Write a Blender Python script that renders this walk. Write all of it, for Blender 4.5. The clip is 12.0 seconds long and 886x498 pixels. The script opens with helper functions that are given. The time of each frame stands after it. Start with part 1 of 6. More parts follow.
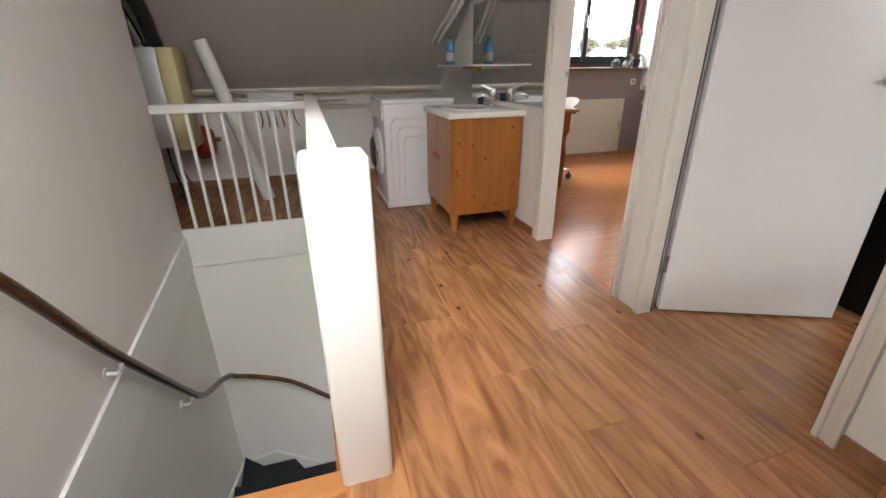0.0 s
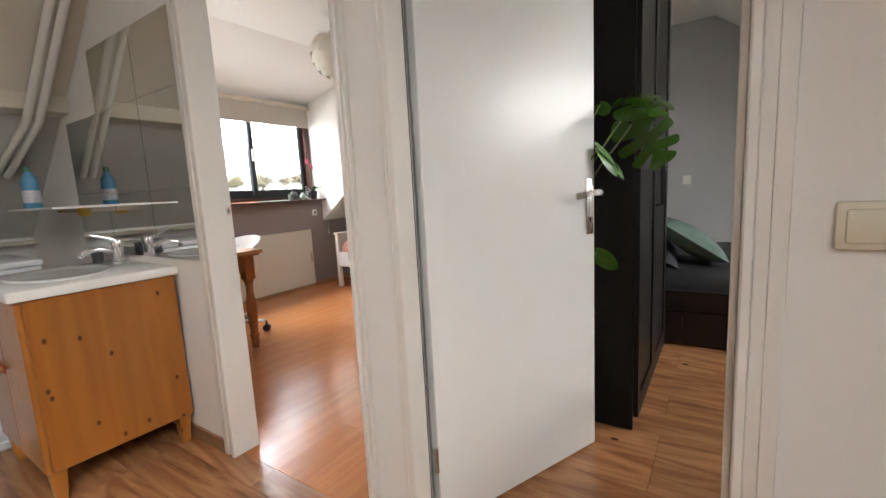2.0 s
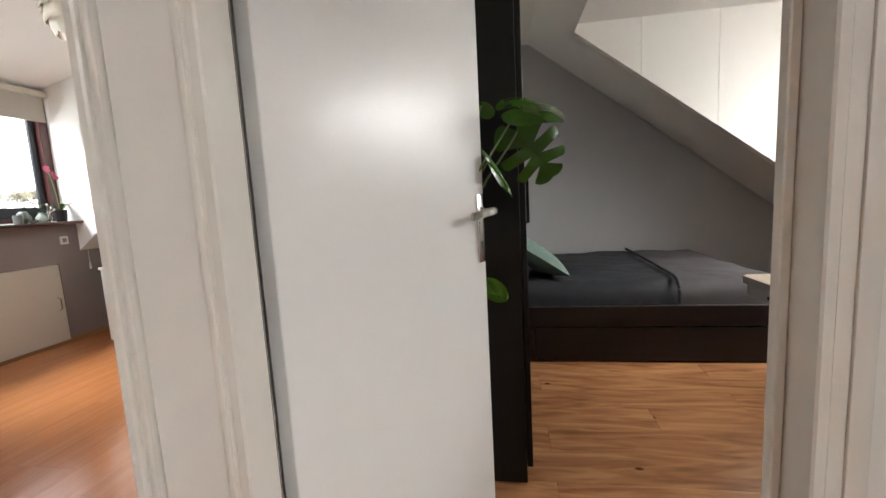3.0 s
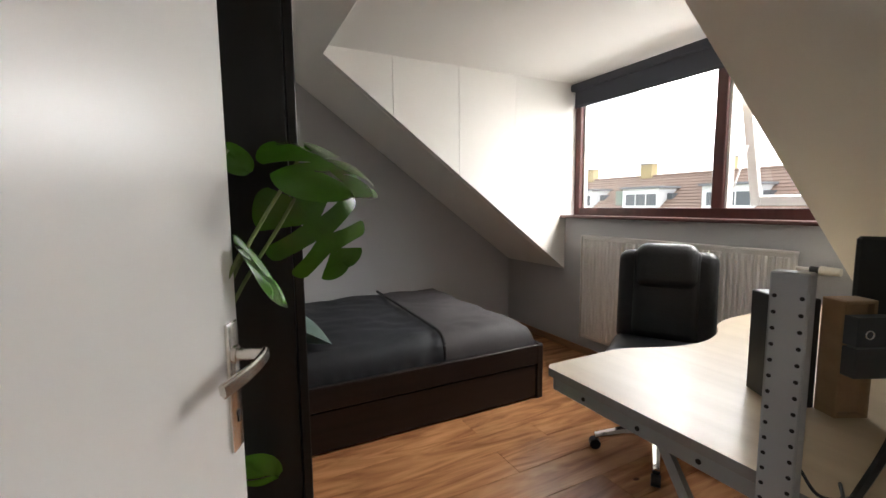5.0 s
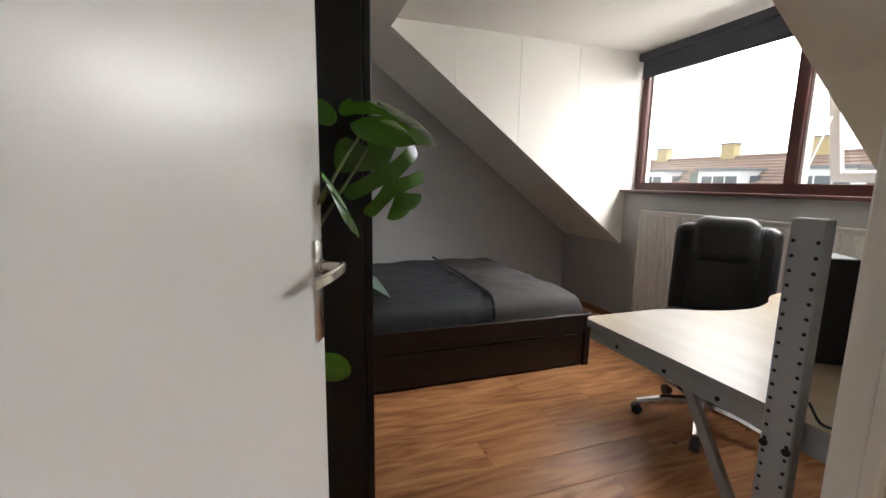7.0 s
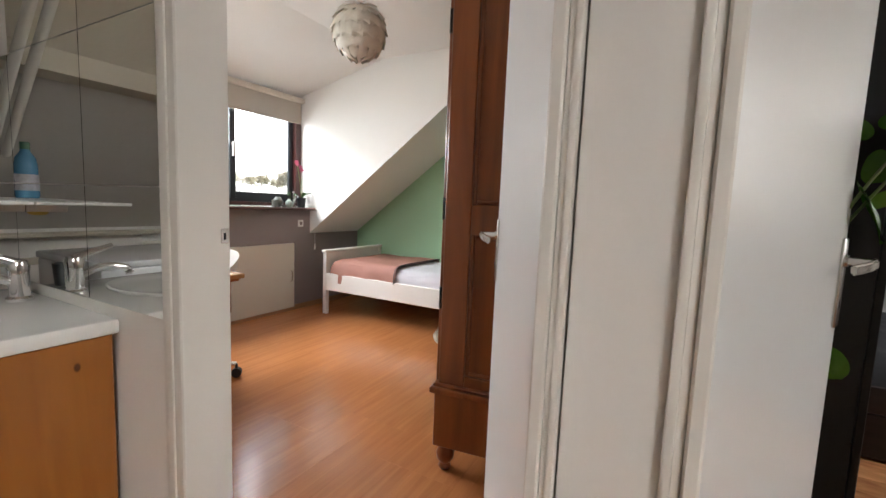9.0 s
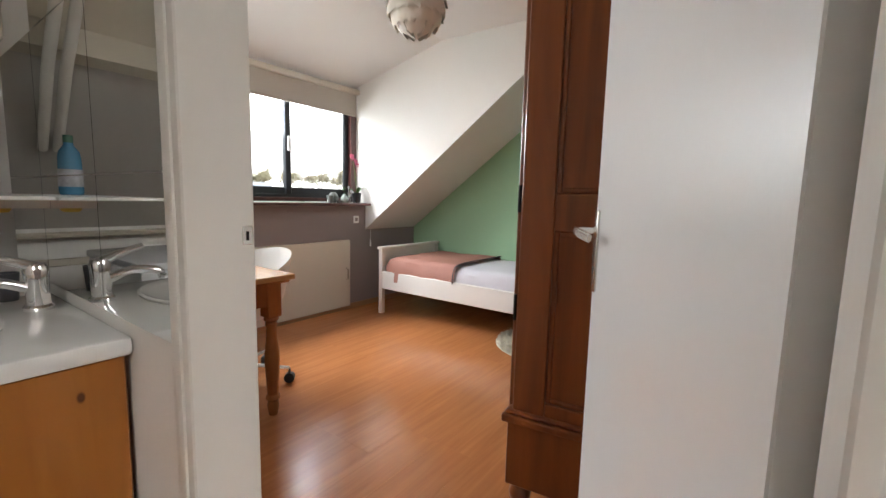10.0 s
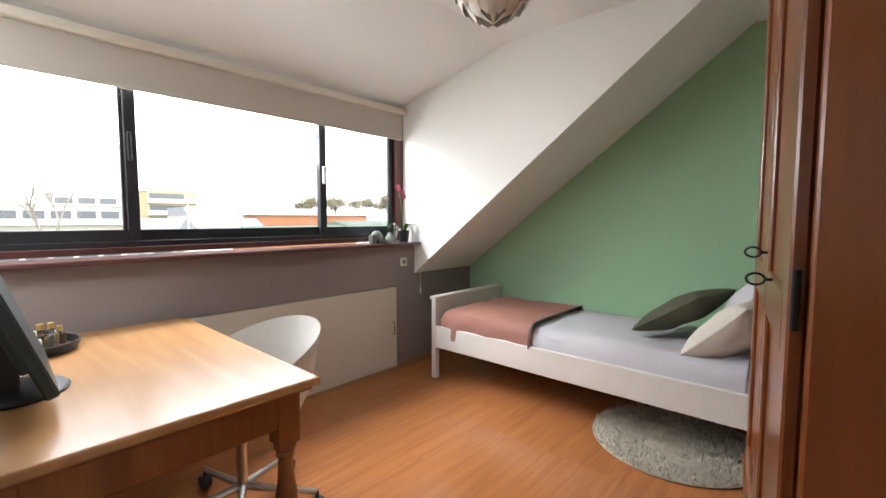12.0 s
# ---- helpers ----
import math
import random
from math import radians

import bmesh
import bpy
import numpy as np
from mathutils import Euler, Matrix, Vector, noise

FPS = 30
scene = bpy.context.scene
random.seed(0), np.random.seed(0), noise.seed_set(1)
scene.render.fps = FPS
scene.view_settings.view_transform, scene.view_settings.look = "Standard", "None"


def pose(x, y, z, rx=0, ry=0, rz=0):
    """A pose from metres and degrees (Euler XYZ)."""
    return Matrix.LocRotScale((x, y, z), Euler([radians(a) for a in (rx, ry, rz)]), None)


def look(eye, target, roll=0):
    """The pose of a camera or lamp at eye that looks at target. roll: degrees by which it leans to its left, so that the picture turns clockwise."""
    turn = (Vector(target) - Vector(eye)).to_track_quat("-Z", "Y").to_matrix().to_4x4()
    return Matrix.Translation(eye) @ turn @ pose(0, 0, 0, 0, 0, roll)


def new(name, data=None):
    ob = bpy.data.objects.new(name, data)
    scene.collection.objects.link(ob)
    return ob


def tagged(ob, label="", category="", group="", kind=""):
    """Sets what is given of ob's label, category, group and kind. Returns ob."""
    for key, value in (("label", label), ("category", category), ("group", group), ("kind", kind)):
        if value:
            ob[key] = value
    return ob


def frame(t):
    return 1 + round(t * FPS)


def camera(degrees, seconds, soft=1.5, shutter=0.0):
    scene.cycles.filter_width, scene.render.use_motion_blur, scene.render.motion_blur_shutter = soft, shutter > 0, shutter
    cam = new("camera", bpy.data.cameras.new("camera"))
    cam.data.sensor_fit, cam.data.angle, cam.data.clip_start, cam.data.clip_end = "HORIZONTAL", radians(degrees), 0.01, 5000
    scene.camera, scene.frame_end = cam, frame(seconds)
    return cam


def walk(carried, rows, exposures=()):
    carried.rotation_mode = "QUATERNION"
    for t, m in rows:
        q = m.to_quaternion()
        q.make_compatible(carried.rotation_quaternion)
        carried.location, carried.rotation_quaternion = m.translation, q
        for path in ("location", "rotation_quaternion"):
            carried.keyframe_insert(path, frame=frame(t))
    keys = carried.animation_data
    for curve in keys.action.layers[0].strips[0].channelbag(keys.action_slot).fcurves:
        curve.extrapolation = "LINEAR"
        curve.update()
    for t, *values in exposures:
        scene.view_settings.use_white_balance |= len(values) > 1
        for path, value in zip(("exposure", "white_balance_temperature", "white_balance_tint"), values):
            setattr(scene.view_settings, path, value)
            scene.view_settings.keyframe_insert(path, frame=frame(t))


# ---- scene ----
cam = camera(92.5, 12.0)
PATH = [
    (0, (0.229, 0.612, 1.085), (0.758, 2.371, 0.294), -0.5),
    (0.5, (0.263, 0.711, 1.096), (1.074, 2.442, 0.508), -1.3),
    (1, (0.357, 0.854, 1.087), (1.465, 2.464, 0.662), -2.1),
    (1.5, (0.541, 1.07, 1.085), (1.935, 2.467, 0.759), -2.9),
    (2, (0.722, 1.271, 1.081), (2.373, 2.366, 0.805), -3.0),
    (2.5, (0.915, 1.467, 1.095), (2.766, 2.177, 0.831), -3.3),
    (3, (1.077, 1.605, 1.095), (3.037, 1.917, 0.847), -3.1),
    (3.5, (1.279, 1.694, 1.094), (3.258, 1.555, 0.836), -2.7),
    (3.7, (1.311, 1.69, 1.108), (3.274, 1.423, 0.832), -2.2),
    (5.3, (1.701, 1.686, 1.307), (3.436, 0.708, 1.123), -0.4),
    (5.5, (1.719, 1.682, 1.319), (3.44, 0.678, 1.142), -0.2),
    (6, (1.711, 1.674, 1.321), (3.436, 0.682, 1.127), 0.3),
    (6.5, (1.649, 1.695, 1.276), (3.424, 0.812, 1.018), 0.9),
    (6.7, (1.599, 1.712, 1.249), (3.407, 0.906, 0.962), 0.9),
    (8.3, (1.125, 1.916, 1.131), (3.062, 2.337, 0.865), 1.6),
    (8.5, (1.136, 1.985, 1.126), (3.029, 2.58, 0.879), 1.7),
    (9, (1.075, 2.037, 1.133), (2.821, 2.99, 0.928), 2.3),
    (9.5, (1.138, 2.106, 1.128), (2.766, 3.246, 0.911), 1.7),
    (10, (1.295, 2.237, 1.114), (2.902, 3.404, 0.879), 1.4),
    (10.5, (1.468, 2.402, 1.14), (3.052, 3.6, 0.903), 1.0),
    (11, (1.591, 2.549, 1.159), (3.138, 3.8, 0.948), 0.8),
    (11.5, (1.719, 2.758, 1.179), (3.239, 4.045, 1.009), 0.4),
    (12, (1.8, 2.849, 1.237), (3.291, 4.176, 1.1), -0.0),
]
walk(cam, [(t, look(eye, target, roll)) for t, eye, target, roll in PATH], exposures=[(0.0, 2.65), (1.0, 2.7), (2.0, 2.75), (3.5, 2.6), (5.5, 2.5), (6.5, 2.45), (9.0, 2.5), (10.5, 2.4), (12.0, 2.35)])

# ---- light ----
world = bpy.data.worlds.new("overcast_sky")
scene.world = world
world.use_nodes = True
wn = world.node_tree.nodes
sky = wn.new("ShaderNodeTexSky")
sky.sky_type = 'NISHITA'
sky.sun_disc = False
sky.sun_elevation = radians(38)
sky.sun_rotation = radians(200)
sky.air_density, sky.dust_density, sky.ozone_density = 1.0, 1.0, 1.0
soft = wn.new("ShaderNodeHueSaturation")
soft.inputs["Saturation"].default_value = 0.25
world.node_tree.links.new(sky.outputs[0], soft.inputs["Color"])
world.node_tree.links.new(soft.outputs[0], wn["Background"].inputs["Color"])
wn["Background"].inputs["Strength"].default_value = 0.13

sun = new("sun", bpy.data.lights.new("sun", 'SUN'))
sun.data.energy, sun.data.angle, sun.data.color = 0.45, radians(25), (1.0, 0.97, 0.93)
sun.matrix_world = look((0, 0, 20), (2.2, 6.0, 12.0))


def window_light(name, x, y, z, rx, rz, w, h, watts, colour=(1.0, 0.98, 0.95)):
    """An area lamp added at a window to stand in for the sky's light."""
    ob = new(name, bpy.data.lights.new(name, 'AREA'))
    ob.data.shape, ob.data.size, ob.data.size_y = 'RECTANGLE', w, h
    ob.data.energy, ob.data.color = watts, colour
    ob.matrix_world = pose(x, y, z, rx, 0, rz)
    return ob


# each window has one lamp outside its panes and one added above, unseen
window_light("window_light_north", 2.85, 5.74, 1.90, 84, 180, 2.1, 0.5, 8, (0.93, 0.97, 1.0))
window_light("added_sky_lamp_north", 2.85, 6.15, 2.66, 50, 180, 2.0, 1.1, 26, (0.93, 0.97, 1.0))
window_light("window_light_south", 3.35, -1.32, 2.01, 84, 0, 1.4, 0.46, 5, (1.0, 0.975, 0.945))
window_light("added_sky_lamp_south", 3.35, -1.68, 2.86, 50, 0, 1.3, 1.1, 17, (1.0, 0.975, 0.945))
# roof window and its lamp are assumed, out of view, to brighten the landing
window_light("assumed_roof_light", -0.05, 0.40, 2.45, 36.9, 0, 1.1, 1.2, 8.5, (0.99, 0.985, 0.975))

# ---- materials ----
def material(name, colour, rough=0.5, metal=0.0, vary=0.08, scale=3.0, bump=0.0, bump_scale=60.0, spec=0.5, coat=0.0):
    """A plain surface with broad and fine variation of tone, and a fine relief."""
    m = bpy.data.materials.new(name)
    m.use_nodes = True
    n, l = m.node_tree.nodes, m.node_tree.links
    p = n["Principled BSDF"]
    p.inputs["Roughness"].default_value, p.inputs["Metallic"].default_value = rough, metal
    p.inputs["Specular IOR Level"].default_value = spec
    p.inputs["Coat Weight"].default_value = coat
    tc = n.new("ShaderNodeTexCoord")
    broad, fine = n.new("ShaderNodeTexNoise"), n.new("ShaderNodeTexNoise")
    broad.inputs["Scale"].default_value, broad.inputs["Detail"].default_value = scale, 4
    fine.inputs["Scale"].default_value, fine.inputs["Detail"].default_value = bump_scale, 3
    l.new(tc.outputs["Object"], broad.inputs["Vector"])
    l.new(tc.outputs["Object"], fine.inputs["Vector"])
    mix = n.new("ShaderNodeMix")
    mix.data_type = 'RGBA'
    mix.inputs[6].default_value = (*[max(0, c * (1 - vary)) for c in colour], 1)
    mix.inputs[7].default_value = (*[min(1, c * (1 + vary)) for c in colour], 1)
    add = n.new("ShaderNodeMath")
    add.operation = 'MULTIPLY_ADD'
    add.inputs[1].default_value = 0.3
    l.new(fine.outputs["Fac"], add.inputs[0])
    scaled = n.new("ShaderNodeMath")
    scaled.operation = 'MULTIPLY'
    scaled.inputs[1].default_value = 0.7
    l.new(broad.outputs["Fac"], scaled.inputs[0])
    l.new(scaled.outputs[0], add.inputs[2])
    l.new(add.outputs[0], mix.inputs[0])
    l.new(mix.outputs[2], p.inputs["Base Color"])
    if bump:
        b = n.new("ShaderNodeBump")
        b.inputs["Strength"].default_value, b.inputs["Distance"].default_value = bump, 0.004
        l.new(fine.outputs["Fac"], b.inputs["Height"])
        l.new(b.outputs[0], p.inputs["Normal"])
    return m


def wood(name, dark, light, rough=0.35, along=1, grain=26.0, stretch=14.0, knots=0.0, knot_colour=(0.1, 0.04, 0.02), contrast=(0.3, 0.72), coat=0.0, tone=0.25, knot_scale=2.2, spec=0.5, distort=0.9, rare=0.7):
    """Wood with grain along one axis of the object, tone by piece, and knots."""
    m = bpy.data.materials.new(name)
    m.use_nodes = True
    n, l = m.node_tree.nodes, m.node_tree.links
    p = n["Principled BSDF"]
    p.inputs["Roughness"].default_value, p.inputs["Coat Weight"].default_value = rough, coat
    p.inputs["Coat Roughness"].default_value, p.inputs["Specular IOR Level"].default_value = 0.2, spec
    tc, info = n.new("ShaderNodeTexCoord"), n.new("ShaderNodeObjectInfo")
    shift = n.new("ShaderNodeVectorMath")
    shift.operation = 'MULTIPLY_ADD'
    comb = n.new("ShaderNodeCombineXYZ")
    for i in range(3):
        l.new(info.outputs["Random"], comb.inputs[i])
    shift.inputs[1].default_value = (37.0, 53.0, 71.0)
    l.new(comb.outputs[0], shift.inputs[0])
    l.new(tc.outputs["Object"], shift.inputs[2])
    mp = n.new("ShaderNodeMapping")
    s = [grain] * 3
    s[along] = grain / stretch
    mp.inputs["Scale"].default_value = s
    l.new(shift.outputs[0], mp.inputs["Vector"])
    noise_a = n.new("ShaderNodeTexNoise")
    noise_a.inputs["Scale"].default_value, noise_a.inputs["Detail"].default_value, noise_a.inputs["Distortion"].default_value = 1.0, 6, distort
    l.new(mp.outputs[0], noise_a.inputs["Vector"])
    ramp = n.new("ShaderNodeValToRGB")
    ramp.color_ramp.elements[0].position, ramp.color_ramp.elements[1].position = contrast
    ramp.color_ramp.elements[0].color, ramp.color_ramp.elements[1].color = (*dark, 1), (*light, 1)
    l.new(noise_a.outputs["Fac"], ramp.inputs["Fac"])
    last = ramp.outputs[0]
    if tone:
        hsv = n.new("ShaderNodeHueSaturation")
        rng = n.new("ShaderNodeMapRange")
        rng.inputs["To Min"].default_value, rng.inputs["To Max"].default_value = 1 - tone, 1 + tone
        l.new(info.outputs["Random"], rng.inputs["Value"])
        l.new(rng.outputs[0], hsv.inputs["Value"])
        l.new(last, hsv.inputs["Color"])
        last = hsv.outputs[0]
    if knots:
        split, flat, both = n.new("ShaderNodeSeparateXYZ"), n.new("ShaderNodeCombineXYZ"), n.new("ShaderNodeMath")
        l.new(shift.outputs[0], split.inputs[0])
        across = [i for i in range(3) if i != along]
        l.new(split.outputs[across[0]], both.inputs[0])
        l.new(split.outputs[across[1]], both.inputs[1])
        l.new(both.outputs[0], flat.inputs[0])
        l.new(split.outputs[along], flat.inputs[1])
        kp = n.new("ShaderNodeMapping")
        kp.inputs["Scale"].default_value = (knot_scale * 1.6, knot_scale, 1.0)
        l.new(flat.outputs[0], kp.inputs["Vector"])
        v = n.new("ShaderNodeTexVoronoi")
        v.voronoi_dimensions = '2D'
        v.inputs["Scale"].default_value = 1.6
        l.new(kp.outputs[0], v.inputs["Vector"])
        kr = n.new("ShaderNodeValToRGB")
        kr.color_ramp.elements[0].position, kr.color_ramp.elements[1].position = knots * 0.55, knots
        kr.color_ramp.elements[0].color, kr.color_ramp.elements[1].color = (1, 1, 1, 1), (0, 0, 0, 1)
        l.new(v.outputs["Distance"], kr.inputs["Fac"])
        some, pick, both2 = n.new("ShaderNodeSeparateColor"), n.new("ShaderNodeMath"), n.new("ShaderNodeMath")
        l.new(v.outputs["Color"], some.inputs[0])
        pick.operation, both2.operation = 'GREATER_THAN', 'MULTIPLY'
        pick.inputs[1].default_value = rare
        l.new(some.outputs[0], pick.inputs[0])
        l.new(kr.outputs[0], both2.inputs[0])
        l.new(pick.outputs[0], both2.inputs[1])
        mk = n.new("ShaderNodeMix")
        mk.data_type = 'RGBA'
        mk.inputs[7].default_value = (*knot_colour, 1)
        l.new(both2.outputs[0], mk.inputs[0])
        l.new(last, mk.inputs[6])
        last = mk.outputs[2]
    l.new(last, p.inputs["Base Color"])
    b = n.new("ShaderNodeBump")
    b.inputs["Strength"].default_value, b.inputs["Distance"].default_value = 0.12, 0.002
    l.new(noise_a.outputs["Fac"], b.inputs["Height"])
    l.new(b.outputs[0], p.inputs["Normal"])
    return m


def glass_material(name, tint=(1, 1, 1), rough=0.0):
    m = bpy.data.materials.new(name)
    m.use_nodes = True
    p = m.node_tree.nodes["Principled BSDF"]
    p.inputs["Base Color"].default_value = (*tint, 1)
    p.inputs["Roughness"].default_value, p.inputs["Transmission Weight"].default_value, p.inputs["IOR"].default_value = rough, 1.0, 1.45
    return m


WALL = material("wall_paint", (0.76, 0.735, 0.695), 0.75, vary=0.05, scale=1.5, bump=0.10, bump_scale=140)
WALL_WHITE = material("white_wall_paint", (0.80, 0.78, 0.74), 0.7, vary=0.04, scale=1.3, bump=0.2, bump_scale=120)
WALL_GREY = material("light_grey_wall_paint", (0.47, 0.47, 0.475), 0.8, vary=0.05, scale=1.4, bump=0.25, bump_scale=140)
WALL_GREEN = material("sage_green_wall_paint", (0.35, 0.55, 0.34), 0.8, vary=0.05, scale=1.2, bump=0.25, bump_scale=140)
WALL_MAUVE = material("mauve_grey_wall_paint", (0.27, 0.225, 0.22), 0.8, vary=0.05, scale=1.4, bump=0.2, bump_scale=140)
CREAM = material("cream_panel_paint", (0.66, 0.61, 0.52), 0.6, vary=0.04, scale=1.5, bump=0.15)
SLOPE = material("grey_roof_board", (0.50, 0.475, 0.44), 0.6, vary=0.09, scale=1.6, bump=0.25, bump_scale=40)
SLOPE_CREAM = material("cream_roof_board", (0.62, 0.57, 0.47), 0.65, vary=0.06, scale=1.4, bump=0.2, bump_scale=40)
PAINT = material("white_gloss_paint", (0.76, 0.75, 0.72), 0.28, vary=0.03, scale=2.0, bump=0.12, bump_scale=70)
PAINT_OLD = material("yellowed_trim_paint", (0.73, 0.70, 0.645), 0.4, vary=0.03, scale=3.0, bump=0.08, bump_scale=60)
DOOR_PAINT = material("white_door_lacquer", (0.78, 0.78, 0.765), 0.30, vary=0.02, scale=1.0, bump=0.10, bump_scale=45)
# near-black that paints the shade in the hinge gap
GAP_SHADE = material("hinge_shade_black", (0.05, 0.05, 0.05), 0.8)
OAK = wood("rustic_oak_laminate", (0.215, 0.090, 0.036), (0.465, 0.222, 0.098), 0.22, 1, 11, 8, knots=0.048, knot_colour=(0.10, 0.038, 0.016), tone=0.13, knot_scale=1.4, contrast=(0.30, 0.65), distort=2.4, rare=0.78)
BEECH = wood("orange_beech_laminate", (0.39, 0.145, 0.050), (0.50, 0.195, 0.070), 0.19, 0, 30, 18, tone=0.02)
PINE = wood("honey_pine", (0.31, 0.105, 0.018), (0.43, 0.165, 0.030), 0.30, 2, 14, 14, knots=0.085, knot_colour=(0.085, 0.022, 0.006), tone=0.05, knot_scale=4.0, rare=0.5, coat=0.2)
WARDROBE_WOOD = wood("reddish_brown_stained_wood", (0.15, 0.036, 0.009), (0.28, 0.078, 0.018), 0.28, 2, 12, 12, tone=0.10, coat=0.25)
TABLE_WOOD = wood("varnished_tabletop", (0.40, 0.20, 0.075), (0.50, 0.27, 0.11), 0.26, 1, 14, 12, tone=0.0, coat=0.3)
TABLE_LEG = wood("varnished_table_leg", (0.21, 0.066, 0.017), (0.31, 0.105, 0.028), 0.25, 2, 18, 10, tone=0.05, coat=0.3)
RAIL_WOOD = wood("dark_brown_handrail", (0.05, 0.018, 0.01), (0.10, 0.04, 0.02), 0.25, 1, 18, 14, coat=0.3)
STAIR_WOOD = wood("orange_stair_nosing", (0.40, 0.17, 0.055), (0.56, 0.27, 0.10), 0.3, 0, 16, 14, tone=0.0)
SKIRT = wood("brown_skirting", (0.25, 0.12, 0.055), (0.36, 0.19, 0.09), 0.4, 0, 16, 12, tone=0.1)
BLACKBROWN = wood("black_brown_veneer", (0.007, 0.006, 0.0055), (0.011, 0.009, 0.008), 0.42, 2, 16, 14, tone=0.05, spec=0.22)
WENGE = wood("dark_wenge_bed_veneer", (0.010, 0.006, 0.005), (0.018, 0.010, 0.008), 0.38, 1, 16, 14, tone=0.05, spec=0.3)
FRAME_RED = wood("dark_red_window_wood", (0.055, 0.016, 0.014), (0.09, 0.028, 0.024), 0.35, 2, 14, 12, tone=0.05)
SILL_RED = wood("dark_red_sill", (0.07, 0.028, 0.026), (0.11, 0.045, 0.04), 0.28, 0, 14, 12, tone=0.0)
ALU = material("dark_aluminium", (0.035, 0.037, 0.042), 0.35, 0.6, vary=0.06)
CHROME = material("chrome", (0.85, 0.85, 0.86), 0.08, 1.0, vary=0.01)
STEEL = material("brushed_nickel", (0.72, 0.70, 0.66), 0.26, 1.0, vary=0.04)
GREY_METAL = material("grey_powder_coat", (0.34, 0.355, 0.37), 0.45, 0.2, vary=0.05, bump=0.1, bump_scale=200)
BLACK_METAL = material("black_iron", (0.02, 0.02, 0.02), 0.4, 0.7)
BLACK_PLASTIC = material("black_plastic", (0.016, 0.017, 0.019), 0.42, vary=0.1, bump=0.1, bump_scale=220)
CERAMIC = material("white_ceramic", (0.82, 0.82, 0.80), 0.12, vary=0.02)
WHITE_PLASTIC = material("white_plastic", (0.78, 0.77, 0.74), 0.32, vary=0.03)
CREAM_PLASTIC = material("cream_switch_plastic", (0.68, 0.62, 0.48), 0.4, vary=0.03)
ENAMEL = material("white_enamel", (0.78, 0.79, 0.80), 0.22, vary=0.02)
RADIATOR = material("radiator_enamel", (0.72, 0.70, 0.67), 0.3, vary=0.03)
CARPET = material("charcoal_stair_carpet", (0.022, 0.024, 0.028), 0.95, vary=0.35, scale=30, bump=0.8, bump_scale=260)
MIRROR = material("mirror", (0.86, 0.88, 0.87), 0.015, 1.0, vary=0.005)
GLASS = glass_material("window_glass")
CLEAR = glass_material("clear_glass", (0.95, 0.98, 0.97))

# ---- building blocks ----
def box(bm, x0, x1, y0, y1, z0, z1, bevel=0.0, seg=1):
    """A box between two corners, its edges rounded by bevel."""
    m = Matrix.LocRotScale(((x0 + x1) / 2, (y0 + y1) / 2, (z0 + z1) / 2), None, (abs(x1 - x0), abs(y1 - y0), abs(z1 - z0)))
    made = bmesh.ops.create_cube(bm, size=1, matrix=m)["verts"]
    if bevel:
        edges = list({e for v in made for e in v.link_edges})
        bmesh.ops.bevel(bm, geom=edges, offset=bevel, segments=seg, affect='EDGES', profile=0.5)
    return made


def prism(bm, outline, a, b, axis):
    """A flat outline of two coordinates pushed from a to b along the axis that it leaves out."""
    def place(u, v, w):
        return {"x": (w, u, v), "y": (u, w, v), "z": (u, v, w)}[axis]
    lo = [bm.verts.new(place(u, v, a)) for u, v in outline]
    hi = [bm.verts.new(place(u, v, b)) for u, v in outline]
    bm.faces.new(lo)
    bm.faces.new(hi)
    for i in range(len(lo)):
        j = (i + 1) % len(lo)
        bm.faces.new((lo[i], lo[j], hi[j], hi[i]))


def rod(bm, p, q, r, r2=None, seg=12):
    """A round bar from p to q."""
    p, q = Vector(p), Vector(q)
    d = q - p
    m = Matrix.Translation((p + q) / 2) @ d.to_track_quat('Z', 'Y').to_matrix().to_4x4()
    return bmesh.ops.create_cone(bm, cap_ends=True, segments=seg, radius1=r, radius2=r if r2 is None else r2, depth=d.length, matrix=m)["verts"]


def tube(bm, points, r, seg=8):
    """A bent bar through points, closed at both ends."""
    pts = [Vector(p) for p in points]
    rings = []
    for i, p in enumerate(pts):
        d = (pts[min(i + 1, len(pts) - 1)] - pts[max(i - 1, 0)]).normalized()
        u = d.cross(Vector((0, 0, 1)) if abs(d.z) < 0.9 else Vector((1, 0, 0))).normalized()
        w = d.cross(u)
        rr = r[i] if isinstance(r, (list, tuple)) else r
        rings.append([bm.verts.new(p + rr * (math.cos(2 * math.pi * k / seg) * u + math.sin(2 * math.pi * k / seg) * w)) for k in range(seg)])
    for a, b in zip(rings, rings[1:]):
        for k in range(seg):
            bm.faces.new((a[k], a[(k + 1) % seg], b[(k + 1) % seg], b[k]))
    bm.faces.new(rings[0])
    bm.faces.new(rings[-1])


def curve_points(points, steps=8):
    """A smooth line through points."""
    pts = [Vector(p) for p in points]
    pts = [2 * pts[0] - pts[1]] + pts + [2 * pts[-1] - pts[-2]]
    out = []
    for i in range(1, len(pts) - 2):
        a, b, c, d = pts[i - 1:i + 3]
        for k in range(steps):
            t = k / steps
            out.append(0.5 * (2 * b + (c - a) * t + (2 * a - 5 * b + 4 * c - d) * t * t + (3 * b - a - 3 * c + d) * t ** 3))
    return out + [pts[-2]]


